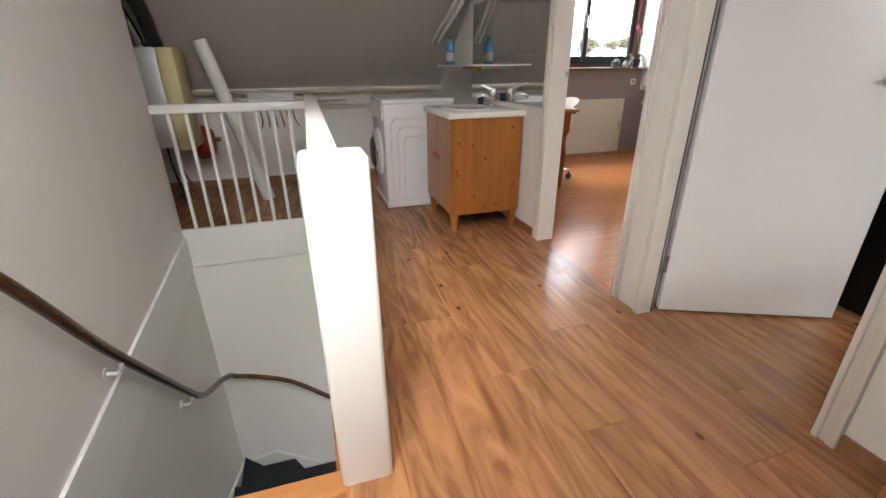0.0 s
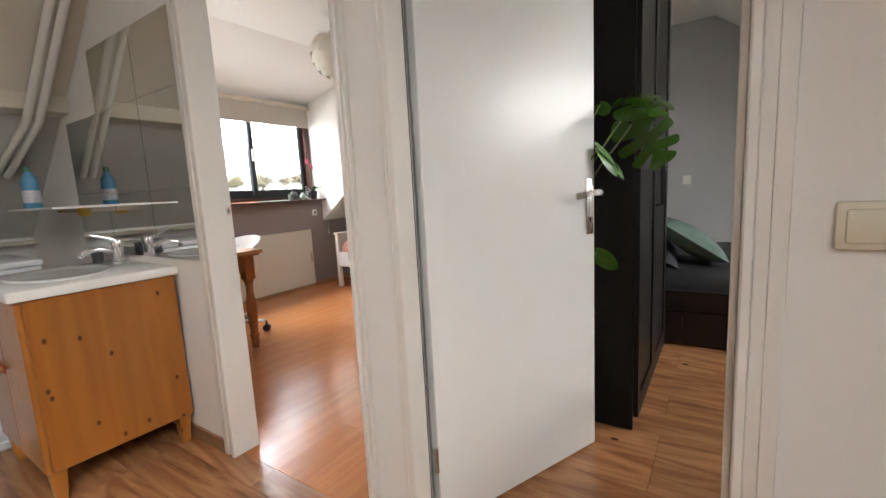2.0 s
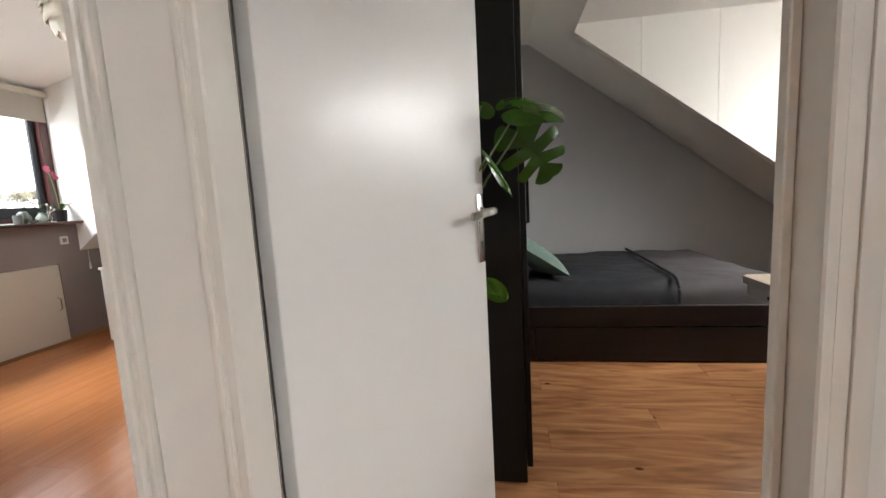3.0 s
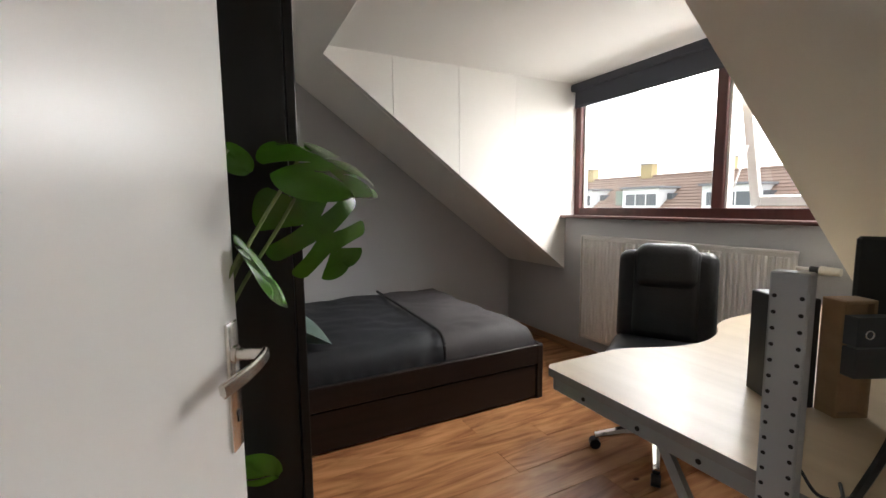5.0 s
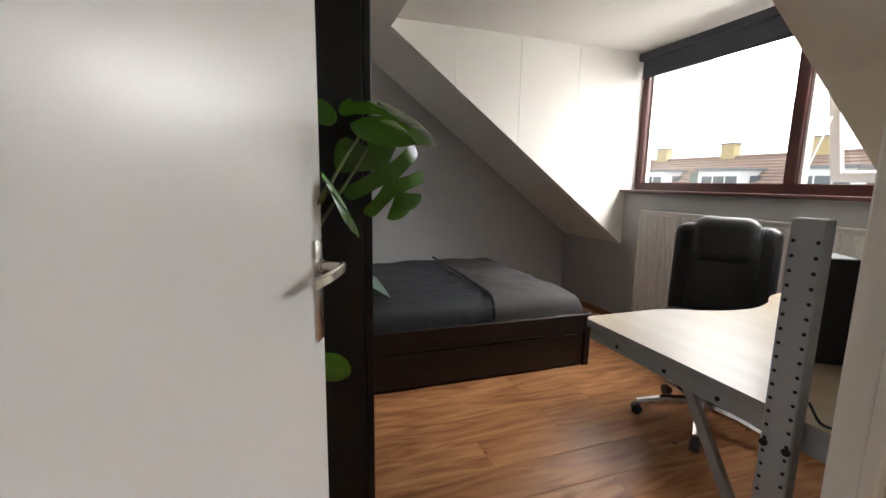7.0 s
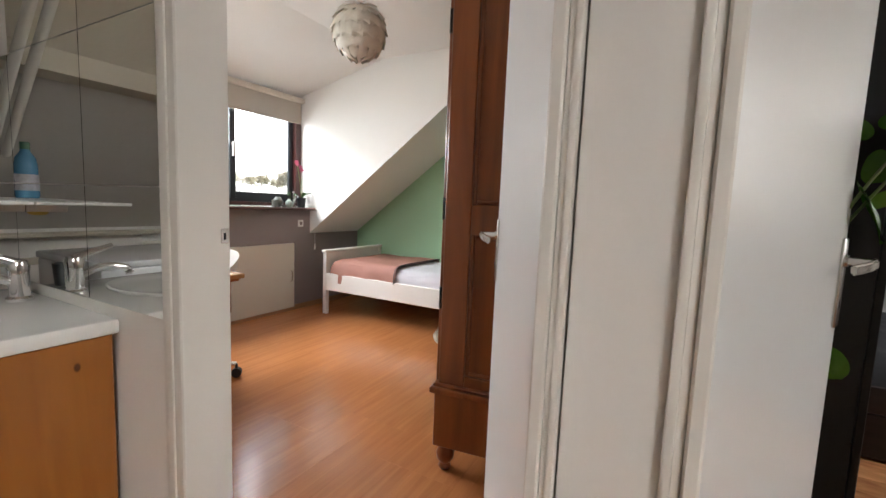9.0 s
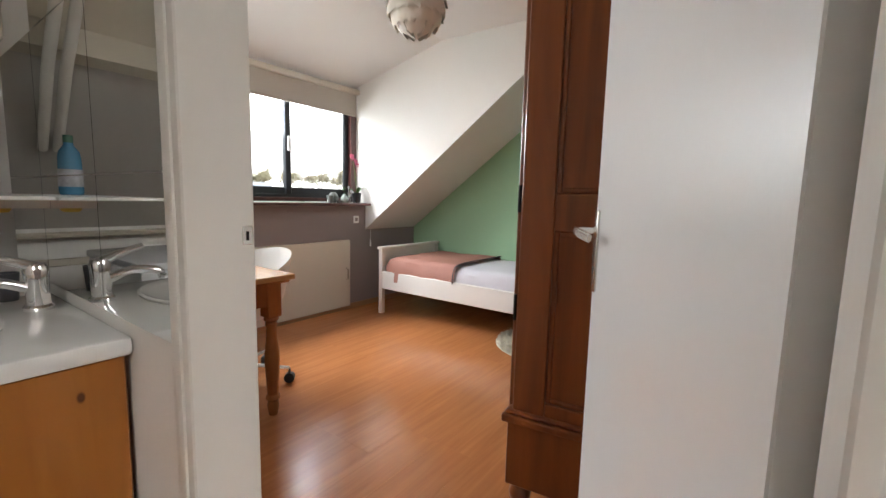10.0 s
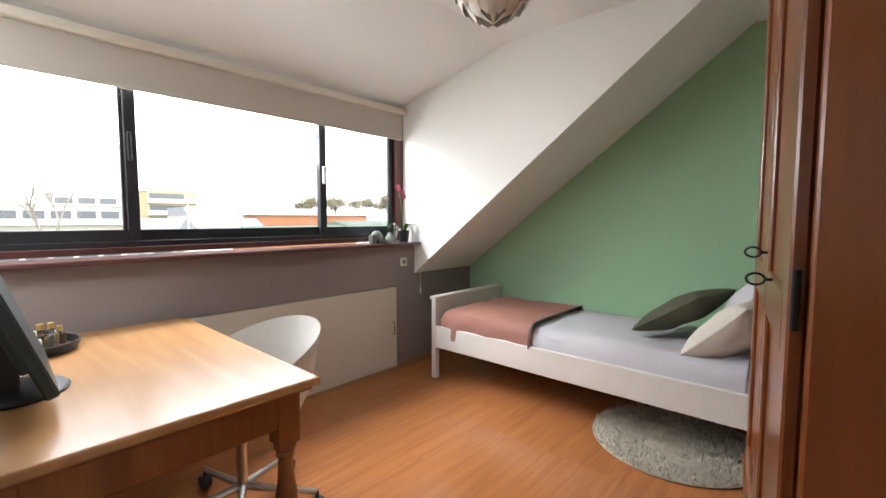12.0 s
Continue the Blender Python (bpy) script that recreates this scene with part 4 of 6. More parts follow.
def soft_sheet(bm, x0, x1, y0, y1, z, drop0, drop1, end0=0.0, end1=0.0, nx=40, ny=36, amp=0.012, seed=0, thick=0.03, round_r=0.07, folds=6.0):
    """A cloth over a mattress: flat on top, falling at the sides in x and, where asked, at the ends in y, with folds."""
    def along(s, a, b, fall_a, fall_b):
        total = fall_a + (b - a) + fall_b
        d = s * total
        if d < fall_a:
            return a, fall_a - d
        if d > fall_a + (b - a):
            return b, d - fall_a - (b - a)
        return a + d - fall_a, 0.0
    top = []
    for j in range(ny + 1):
        row = []
        for i in range(nx + 1):
            x, fx = along(i / nx, x0, x1, drop0, drop1)
            y, fy = along(j / ny, y0, y1, end0, end1)
            ex = min(x - x0 if drop0 else 9, x1 - x if drop1 else 9)
            ey = min(y - y0 if end0 else 9, y1 - y if end1 else 9)
            e = min(max(ex, 0), max(ey, 0), round_r) / round_r
            dz = -(1 - math.sqrt(max(0, 1 - (1 - e) ** 2))) * round_r * 0.7
            f = max(fx, fy)
            n1 = noise.noise((x * 3.1 + seed, y * 3.3, seed)) * amp + noise.noise((x * 9 + seed, y * 8, 2 + seed)) * amp * 0.45
            out = 0.0
            if f > 0:
                out = (0.012 + 0.020 * noise.noise((y * folds + x * folds, f * 1.5, seed + 5))) * min(1, f / 0.08)
            px = x + (-out if (fx > 0 and x == x0) else out if fx > 0 else 0)
            py = y + (-out if (fy > 0 and y == y0) else out if fy > 0 else 0)
            row.append(bm.verts.new((px, py, z + dz + n1 - f)))
        top.append(row)
    faces = [bm.faces.new((top[j][i], top[j][i + 1], top[j + 1][i + 1], top[j + 1][i])) for j in range(ny) for i in range(nx)]
    bmesh.ops.solidify(bm, geom=faces, thickness=-thick)


du = thing("duvet", "charcoal blue duvet spread over the double bed", "duvet")
bm = bmesh.new()
soft_sheet(bm, BX0 + 0.035, BX1 - 0.04, 0.57, 1.66, 0.505, 0.16, 0.10, 0, 0, 110, 90, 0.020, 3, 0.03, 0.14, 16)
part("cover", bm, FAB_NAVY, du, smooth=True)
fo = thing("bedspread", "taupe grey foot half of the duvet cover with dark piping", "bedspread")
bm = bmesh.new()
soft_sheet(bm, BX0 + 0.037, BX1 - 0.042, BY0 + 0.03, 0.59, 0.505, 0.14, 0.10, 0.12, 0, 60, 36, 0.018, 8, 0.03, 0.11, 5)
part("cover", bm, FAB_GREY, fo, smooth=True)
bm = bmesh.new()
tube(bm, curve_points([(BX0 + 0.015, 0.60, 0.38), (BX0 + 0.03, 0.60, 0.47), (BX0 + 0.11, 0.595, 0.520), (BX0 + 0.4, 0.585, 0.526), (BX0 + 0.9, 0.57, 0.528), (BX1 - 0.1, 0.55, 0.522)], 5), 0.010, 8)
part("piping", bm, PIPING, fo, smooth=True)


def cushion(bm, w, h, t, n=18, pinch=0.12, seed=0):
    """A stuffed cushion lying flat round the origin, thin at its corners."""
    sheets = []
    for side in (1, -1):
        rows = []
        for j in range(n + 1):
            row = []
            for i in range(n + 1):
                u, v = 2 * i / n - 1, 2 * j / n - 1
                k = (1 - abs(u) ** 2.6) * (1 - abs(v) ** 2.6)
                x = u * w / 2 * (1 - pinch * (1 - v * v) * abs(u) * 0.6)
                y = v * h / 2 * (1 - pinch * (1 - u * u) * abs(v) * 0.6)
                z = side * t / 2 * max(k, 0) ** 0.55 + noise.noise((u * 2 + seed, v * 2, seed)) * 0.012 * k
                row.append(bm.verts.new((x, y, z)))
            rows.append(row)
        sheets.append(rows)
    for rows in sheets:
        for j in range(n):
            for i in range(n):
                bm.faces.new((rows[j][i], rows[j][i + 1], rows[j + 1][i + 1], rows[j + 1][i]))
    bmesh.ops.remove_doubles(bm, verts=bm.verts, dist=0.004)


FAB_SAGE = material("sage_green_velvet", (0.10, 0.16, 0.135), 0.75, vary=0.25, scale=14, bump=0.4, bump_scale=200)
for label, mat, w, h, t, m in (("charcoal blue pillow at the head of the bed", FAB_NAVY, 0.62, 0.55, 0.20, pose(4.12, 1.76, 0.62, 28, 0, 4)),
                               ("charcoal blue pillow at the head of the bed", FAB_NAVY, 0.62, 0.55, 0.20, pose(4.86, 1.76, 0.62, 28, 0, -3)),
                               ("sage green velvet cushion leaning on the pillow", FAB_SAGE, 0.48, 0.48, 0.16, pose(4.10, 1.46, 0.66, 34, 0, 12))):
    pi = thing("pillow", label, "pillow", "pillows on the double bed", m)
    bm = bmesh.new()
    cushion(bm, w, h, t, seed=len(label))
    part("cover", bm, mat, pi, smooth=True)

# radiator
ra = thing("radiator", "white ribbed panel radiator under the window", "radiator")
RX0, RX1, RY = 2.748, 4.218, -0.893
part("panel", B((RX0, RX1, RY - 0.05, RY - 0.012, 0.16, 1.010), bevel=0.006), RADIATOR, ra)
bm = bmesh.new()
x = RX0 + 0.02
while x < RX1 - 0.03:
    prism(bm, [(x, RY - 0.013), (x + 0.008, RY), (x + 0.022, RY), (x + 0.030, RY - 0.013)], 0.19, 0.98, "z")
    x += 0.0343
part("ribs", bm, RADIATOR, ra)
part("top_grille", B((RX0, RX1, RY - 0.055, RY, 1.000, 1.015), bevel=0.003), RADIATOR, ra)
part("side_cover", B((RX1 - 0.004, RX1 + 0.003, RY - 0.055, RY, 0.16, 1.010)), RADIATOR, ra)
for x in (RX0 + 0.2, RX1 - 0.2):
    part("bracket", B((x - 0.02, x + 0.02, KNEE_S, RY - 0.045, 0.3, 0.9)), RADIATOR, ra)
bm = bmesh.new()
tube(bm, [(RX0, RY - 0.03, 0.93), (RX0 - 0.07, RY - 0.03, 0.93), (RX0 - 0.075, RY - 0.03, 0.90), (RX0 - 0.075, RY - 0.03, 0.0)], 0.011, 8)
part("pipe", bm, PAINT, ra, smooth=True)
bm = bmesh.new()
rod(bm, (RX0 - 0.06, RY - 0.03, 0.93), (RX0 - 0.10, RY - 0.03, 0.93), 0.018)
part("valve", bm, BLACK_PLASTIC, ra, "dark valve body", smooth=True)
bm = bmesh.new()
rod(bm, (RX0 - 0.10, RY - 0.03, 0.93), (RX0 - 0.18, RY - 0.03, 0.93), 0.024, 0.019, 14)
part("thermostat", bm, CREAM, ra, "cream thermostat knob", smooth=True)

structure("baseboard_room", B((WALL_X2, EAST_1, KNEE_S, KNEE_S + 0.012, 0, 0.06), (EAST_1 - 0.012, EAST_1, KNEE_S + 0.012, 2.06, 0, 0.06)), SKIRT, "brown wooden baseboard", "baseboard")
so = thing("thermostat", "small white wall switch above the bed", "wall switch")
part("plate", B((EAST_1 - 0.012, EAST_1 - 0.0005, 1.52, 1.59, 1.015, 1.095), bevel=0.004), WHITE_PLASTIC, so)

# desk with a curved front
de = thing("desk", "pale birch corner desk with curved edge and grey frame", "desk")
BIRCH = wood("pale_birch_laminate", (0.56, 0.45, 0.30), (0.64, 0.53, 0.37), 0.32, 0, 12, 16, tone=0.0)
DZ = 0.776
edge = curve_points([(2.632, 0.60, 0), (2.625, 0.50, 0), (2.555, 0.32, 0), (2.540, 0.17, 0), (2.580, 0.03, 0), (2.640, -0.07, 0), (2.672, -0.20, 0), (2.675, -0.40, 0)], 4)
outline = [(1.80, 0.835), (2.612, 0.835), (2.632, 0.815)] + [(p.x, p.y) for p in edge] + [(2.675, -0.84), (1.80, -0.84)]
bm = bmesh.new()
prism(bm, outline, DZ - 0.025, DZ, "z")
part("desktop", bm, BIRCH, de)
bm = bmesh.new()
prism(bm, [(1.80, 0.8352), (2.612, 0.8352), (2.632, 0.8152), (2.632, 0.60), (2.6325, 0.60), (2.6325, 0.8156), (2.6124, 0.8357), (1.80, 0.8357)], DZ - 0.0245, DZ - 0.0005, "z")
part("edge_band", bm, material("grey_edge_band", (0.30, 0.30, 0.29), 0.5), de, "grey edging strip")
bm = bmesh.new()
box(bm, 1.82, 2.60, 0.795, 0.830, 0.712, 0.7505, 0.003)
box(bm, 1.82, 1.86, -0.80, 0.795, 0.69, 0.75, 0.003)
part("frame_rail", bm, GREY_METAL, de, "grey steel rail under the desktop")
for x in (2.15, 2.30, 2.475):
    bm = bmesh.new()
    rod(bm, (x, 0.8295, 0.731), (x, 0.8325, 0.731), 0.0060, seg=10)
    part("bolt", bm, BLACK_METAL, de)
bm = bmesh.new()
prism(bm, [(2.09, 0.50), (2.115, 0.49), (2.255, 0.712), (2.225, 0.712)], 0.805, 0.82, "y")
part("brace", bm, GREY_METAL, de)
TURN_COL = pose(1.996, 0.858, 0, 0, 0, 8)
bm = B((-0.027, 0.027, -0.018, 0.018, 0.05, 1.160), bevel=0.003)
bmesh.ops.transform(bm, matrix=TURN_COL, verts=bm.verts)
col = part("column", bm, GREY_METAL, de, "perforated grey steel column")
for k in range(36):
    for x in (-0.0185, 0.0185):
        bm = bmesh.new()
        z = 1.119 - 0.0278 * k
        rod(bm, (x, 0.0165, z), (x, 0.0190, z), 0.0036, seg=8)
        bmesh.ops.transform(bm, matrix=TURN_COL, verts=bm.verts)
        part("hole", bm, BLACK_METAL, col)
for x in (-0.019, 0.019):
    bm = bmesh.new()
    rod(bm, (x, 0.017, 0.720), (x, 0.0215, 0.720), 0.0075, seg=12)
    bmesh.ops.transform(bm, matrix=TURN_COL, verts=bm.verts)
    part("bolt", bm, BLACK_METAL, col)
part("foot", B((1.97, 2.03, 0.30, 0.93, 0.0, 0.05), bevel=0.006), GREY_METAL, de)
part("leg", B((2.55, 2.61, -0.80, -0.74, 0.0, DZ - 0.025), bevel=0.003), GREY_METAL, de)
part("leg", B((1.90, 1.96, -0.80, -0.74, 0.0, DZ - 0.025), bevel=0.003), GREY_METAL, de)

# things on the desk
spk = thing("loudspeaker", "black wooden loudspeaker box on the desk", "loudspeaker")
TURN_SPK = pose(2.257, 0.458, 0, 0, 0, -32)
for nm, dims, mat, lab in (("cabinet", (-0.12, 0.0, -0.085, 0.0, DZ, 1.045), BLACK_PLASTIC, ""), ("front", (0.0, 0.006, -0.080, -0.005, DZ + 0.006, 1.039), BLACK_METAL, "black cloth front")):
    bm = B(dims, bevel=0.003)
    bmesh.ops.transform(bm, matrix=TURN_SPK, verts=bm.verts)
    part(nm, bm, mat, spk, lab)
hub = thing("storage_box", "small plywood box with dark grey plastic drawers on the desk", "storage box")
CARD = wood("plain_plywood", (0.30, 0.19, 0.10), (0.38, 0.25, 0.14), 0.6, 0, 18, 12, tone=0.0)
DRAWER = material("dark_grey_drawer_plastic", (0.055, 0.06, 0.066), 0.4, vary=0.1)
TURN_BOX = pose(2.05, 0.443, 0, 0, 0, 64.5)
for nm, dims, mat, lab in (("side", (-0.050, -0.042, -0.055, 0.0, DZ, 1.052), CARD, ""), ("side", (0.022, 0.030, -0.055, 0.0, DZ, 1.052), CARD, ""), ("top", (-0.042, 0.022, -0.055, 0.0, 1.044, 1.052), CARD, ""),
                           ("shelf", (-0.042, 0.022, -0.055, 0.0, DZ, DZ + 0.008), CARD, ""), ("panel", (-0.042, 0.022, -0.02, -0.014, DZ + 0.008, 1.044), CARD, ""),
                           ("drawer", (-0.058, 0.030, 0.001, 0.035, 0.885, 0.952), DRAWER, "dark grey drawer"), ("drawer", (-0.058, 0.030, 0.001, 0.035, 0.956, 1.022), DRAWER, "dark grey drawer")):
    bm = B(dims, bevel=0.002)
    bmesh.ops.transform(bm, matrix=TURN_BOX, verts=bm.verts)
    part(nm, bm, mat, hub, lab)
for px, pz, pr in ((0.004, 0.985, 0.009), (-0.048, 1.008, 0.004), (-0.048, 0.898, 0.004)):
    bm = bmesh.new()
    tube(bm, [(pr * math.cos(2 * math.pi * k / 16), pr * math.sin(2 * math.pi * k / 16), 0) for k in range(17)], 0.0016, 6)
    bmesh.ops.transform(bm, matrix=TURN_BOX @ pose(px, 0.0365, pz, -90, 0, 0), verts=bm.verts)
    part("ring", bm, CHROME, hub, "metal pull ring", smooth=True)
mo = thing("monitor", "black computer monitor seen from behind on the desk", "monitor")
bm = B((-0.28, 0.28, -0.015, 0.015, 0.05, 0.375), (-0.18, 0.18, 0.015, 0.045, 0.11, 0.33), bevel=0.008)
bmesh.ops.transform(bm, matrix=pose(1.90, 0.05, DZ + 0.028, 0, 0, 25), verts=bm.verts)
part("screen", bm, BLACK_PLASTIC, mo)
bm = B((-0.03, 0.03, -0.02, 0.02, 0.0, 0.2), (-0.12, 0.12, -0.09, 0.09, -0.028, -0.012), (-0.03, 0.03, -0.02, 0.02, -0.02, 0.0), bevel=0.004)
bmesh.ops.transform(bm, matrix=pose(1.90, 0.05, DZ + 0.028, 0, 0, 25), verts=bm.verts)
part("stand", bm, BLACK_PLASTIC, mo)
for k, pts in enumerate((((1.99, 0.80, 0.80), (1.955, 0.82, DZ + 0.003), (1.93, 0.80, DZ + 0.003), (1.95, 0.75, DZ + 0.003)), ((1.86, 0.80, 1.10), (1.865, 0.83, 0.95), (1.90, 0.835, 0.82), (1.92, 0.80, DZ + 0.007)))):
    ca = thing("cable", "thin black cable lying over the desk", "cable")
    bm = bmesh.new()
    tube(bm, curve_points(pts, 6), 0.003 + 0.004 * k, 6)
    part("cable", bm, BLACK_PLASTIC, ca, smooth=True)

# office chair
LEATHER = material("black_leather", (0.012, 0.013, 0.016), 0.38, vary=0.2, scale=10, bump=0.35, bump_scale=90)
oc = thing("office_chair", "high-backed black leather office chair with head cushion", "office chair", m=pose(2.99, -0.21, 0, 0, 0, 32))


def puffy(bm, x0, x1, y0, y1, z0, z1, r, m=None):
    made = box(bm, x0, x1, y0, y1, z0, z1)
    edges = list({e for v in made for e in v.link_edges})
    got = bmesh.ops.bevel(bm, geom=edges, offset=r, segments=4, affect='EDGES', profile=0.5)
    if m is not None:
        bmesh.ops.transform(bm, matrix=m, verts=list({v for f in got["faces"] for v in f.verts} | {v for v in made if v.is_valid}))


def chair_part(name, dims, r, mat, label="", tilt=0):
    bm = bmesh.new()
    puffy(bm, *dims, r)
    if tilt:
        bmesh.ops.rotate(bm, verts=bm.verts, cent=(0, -0.22, 0.5), matrix=Matrix.Rotation(radians(tilt), 3, 'X'))
    return part(name, bm, mat, oc, label, smooth=True)


chair_part("seat", (-0.25, 0.25, -0.24, 0.27, 0.43, 0.54), 0.05, LEATHER)
chair_part("backrest", (-0.245, 0.245, -0.32, -0.20, 0.48, 1.015), 0.058, LEATHER, tilt=6)
chair_part("backrest_pad", (-0.17, 0.17, -0.335, -0.175, 0.52, 1.03), 0.055, LEATHER, tilt=6)
chair_part("head_cushion", (-0.155, 0.155, -0.36, -0.150, 0.80, 1.055), 0.065, LEATHER, "padded head cushion", tilt=6)
bm = bmesh.new()
rod(bm, (0, 0, 0.10), (0, 0, 0.44), 0.028)
rod(bm, (0, 0, 0.07), (0, 0, 0.13), 0.045)
part("gas_lift", bm, CHROME, oc, smooth=True)
for k in range(5):
    a = 2 * math.pi * k / 5 + 0.4
    c, s = math.cos(a), math.sin(a)
    bm = bmesh.new()
    tube(bm, [(0.03 * c, 0.03 * s, 0.11), (0.17 * c, 0.17 * s, 0.10), (0.30 * c, 0.30 * s, 0.068)], [0.028, 0.024, 0.018], 8)
    leg = part("leg", bm, CHROME, oc, "chrome star leg", smooth=True)
    bm = bmesh.new()
    rod(bm, (0.30 * c - 0.02 * s, 0.30 * s + 0.02 * c, 0.027), (0.30 * c + 0.02 * s, 0.30 * s - 0.02 * c, 0.027), 0.027, seg=14)
    part("castor", bm, BLACK_PLASTIC, leg, smooth=True)
bm = bmesh.new()
tube(bm, [(0.1, 0.02, 0.43), (0.25, 0.06, 0.41), (0.36, 0.10, 0.38)], [0.006, 0.006, 0.012], 8)
part("lever", bm, BLACK_PLASTIC, oc, smooth=True)

# monstera
LEAF = material("monstera_leaf", (0.045, 0.135, 0.010), 0.26, vary=0.35, scale=14, bump=0.25, bump_scale=40)
STEM = material("plant_stem", (0.16, 0.22, 0.06), 0.5, vary=0.2)
mn = thing("monstera_plant", "large monstera plant with split leaves behind the open door", "potted plant")
bm = bmesh.new()
lathe(bm, [(0.10, 0), (0.13, 0.24), (0.135, 0.25), (0.12, 0.25), (0.115, 0.22), (0.001, 0.22)], 2.28, 1.93, 0, 24)
part("pot", bm, material("grey_pot", (0.22, 0.22, 0.21), 0.6), mn, smooth=True)


def monstera_leaf(m, size, slits, wide=1.0, seed=0):
    """A heart-shaped leaf from base (origin) along +y, bowed down at edges and tip. slits: for each side, where the blade is split to fingers."""
    bm = bmesh.new()
    inner = 0.28

    def at(side, s, t):
        phi = radians(-62 + 128 * s ** 0.9)
        ln = (0.30 + 0.27 * math.sin(math.pi * s ** 0.75)) * (1 - s ** 5) * wide
        x, y = ln * t * math.cos(phi), s * 0.86 + ln * t * math.sin(phi)
        z = 0.10 * abs(x) - 0.75 * x * x - 0.18 * max(0.0, y) ** 2 + 0.014 * math.sin(9 * s + 5 * t + seed)
        return bm.verts.new((side * x * size, y * size, z * size))
    for side, cuts in ((1, slits[0]), (-1, slits[1])):
        ends = [0.0] + list(cuts) + [1.0]
        for i, (a, b) in enumerate(zip(ends, ends[1:])):
            n = max(4, int((b - a) * 40))
            mid, prev = (a + b) / 2, None
            for j in range(n + 1):
                s, row = a + (b - a) * j / n, []
                for k in range(11):
                    t = k / 10
                    shrink = 0.0
                    if t > inner:
                        g = math.sqrt((t - inner) / (1 - inner))
                        low, high = (0.042 * g if i else 0.0), (0.042 * g if b < 1 else 0.0)
                        shrink = low * (b - s) / (b - a) - high * (s - a) / (b - a)
                    row.append(at(side, min(1.0, s + shrink), t * (1 - 0.10 * (2 * (s - mid) / (b - a)) ** 4 * (1 if cuts else 0))))
                if prev:
                    for k in range(10):
                        bm.faces.new((prev[k], prev[k + 1], row[k + 1], row[k]))
                prev = row
    bmesh.ops.remove_doubles(bm, verts=bm.verts, dist=size * 0.0006)
    bmesh.ops.transform(bm, matrix=m, verts=bm.verts)
    return bm


def aim(base, tip, normal):
    """The pose of a leaf that runs from base to tip and faces normal."""
    y = (Vector(tip) - Vector(base)).normalized()
    z = (Vector(normal) - Vector(normal).dot(y) * y).normalized()
    x = y.cross(z)
    return Matrix.Translation(base) @ Matrix((x, y, z)).transposed().to_4x4()


ROOT = (2.28, 1.93, 0.22)
LEAVES = [
    # base, tip, facing, size, slits of the two sides, width
    ((2.500, 1.548, 1.385), (2.400, 1.505, 1.335), (-0.42, -0.10, 0.90), 0.200, ((0.36,), (0.30, 0.60)), 0.95),
    ((2.512, 1.568, 1.290), (2.535, 1.452, 1.140), (-0.97, -0.10, -0.05), 0.225, ((0.30, 0.48, 0.66), (0.34, 0.52, 0.70)), 0.86),
    ((2.405, 1.668, 1.205), (2.500, 1.566, 1.088), (-0.45, -0.45, 0.72), 0.200, ((), ()), 0.45),
    ((2.470, 1.690, 0.800), (2.520, 1.600, 0.690), (-0.8, 0.5, 0.5), 0.135, ((), ()), 0.5),
    ((2.490, 1.680, 1.375), (2.470, 1.640, 1.330), (-0.6, 0.3, 0.7), 0.060, ((), ()), 0.8),
    ((2.36, 1.86, 1.55), (2.28, 1.93, 1.62), (-0.3, 0.2, 0.9), 0.2, ((0.4, 0.65), (0.4, 0.65)), 0.9),
]
for i, (base, tip, facing, size, slits, wide) in enumerate(LEAVES):
    bm = bmesh.new()
    mid = (Vector(ROOT) * 0.35 + Vector(base) * 0.65) + Vector((-0.03, 0.05, 0.06))
    tube(bm, curve_points([ROOT, mid, base], 7), 0.0034, 6)
    st = part("stem", bm, STEM, mn, smooth=True)
    part("leaf", monstera_leaf(aim(base, tip, facing), size, slits, wide, i), LEAF, st, "glossy split green leaf" if slits[0] else "glossy green leaf", smooth=True)

# ---- green bedroom ----
structure("hatch", B((WALL_X2, 4.125, KNEE_N - 0.004, KNEE_N + 0.028, 0.03, 0.690), bevel=0.003), CREAM, "cream painted storage hatch under the window", "hatch")
structure("baseboard_bedroom", B((WALL_X2, 4.13, KNEE_N - 0.008, KNEE_N, 0, 0.028), (4.13, EAST_2, KNEE_N - 0.01, KNEE_N, 0, 0.05), (EAST_2 - 0.012, EAST_2, 2.16, KNEE_N - 0.01, 0, 0.05)), SKIRT, "thin brown floor trim", "baseboard")
ha = thing("hatch_handle", "small bronze pull on the storage hatch", "handle")
bm = bmesh.new()
tube(bm, [(4.075, KNEE_N - 0.004, 0.30), (4.075, KNEE_N - 0.028, 0.31), (4.075, KNEE_N - 0.028, 0.40), (4.075, KNEE_N - 0.004, 0.41)], 0.006, 8)
part("pull", bm, STEEL, ha)
so = thing("wall_socket", "small white socket on the mauve wall", "socket")
part("plate", B((4.165, 4.235, KNEE_N - 0.012, KNEE_N - 0.0005, 0.855, 0.925), bevel=0.004), WHITE_PLASTIC, so)
part("insert", B((4.183, 4.217, KNEE_N - 0.014, KNEE_N - 0.011, 0.873, 0.907), bevel=0.002), WALL_MAUVE, so)
ch = thing("blind_cord", "thin white blind cord with a toggle", "blind cord")
bm = bmesh.new()
tube(bm, [(4.375, 5.40, 0.80), (4.375, 5.40, 0.67)], 0.002, 6)
part("cord", bm, WHITE_PLASTIC, ch)
bm = bmesh.new()
rod(bm, (4.375, 5.40, 0.61), (4.375, 5.40, 0.67), 0.009, 0.006, 10)
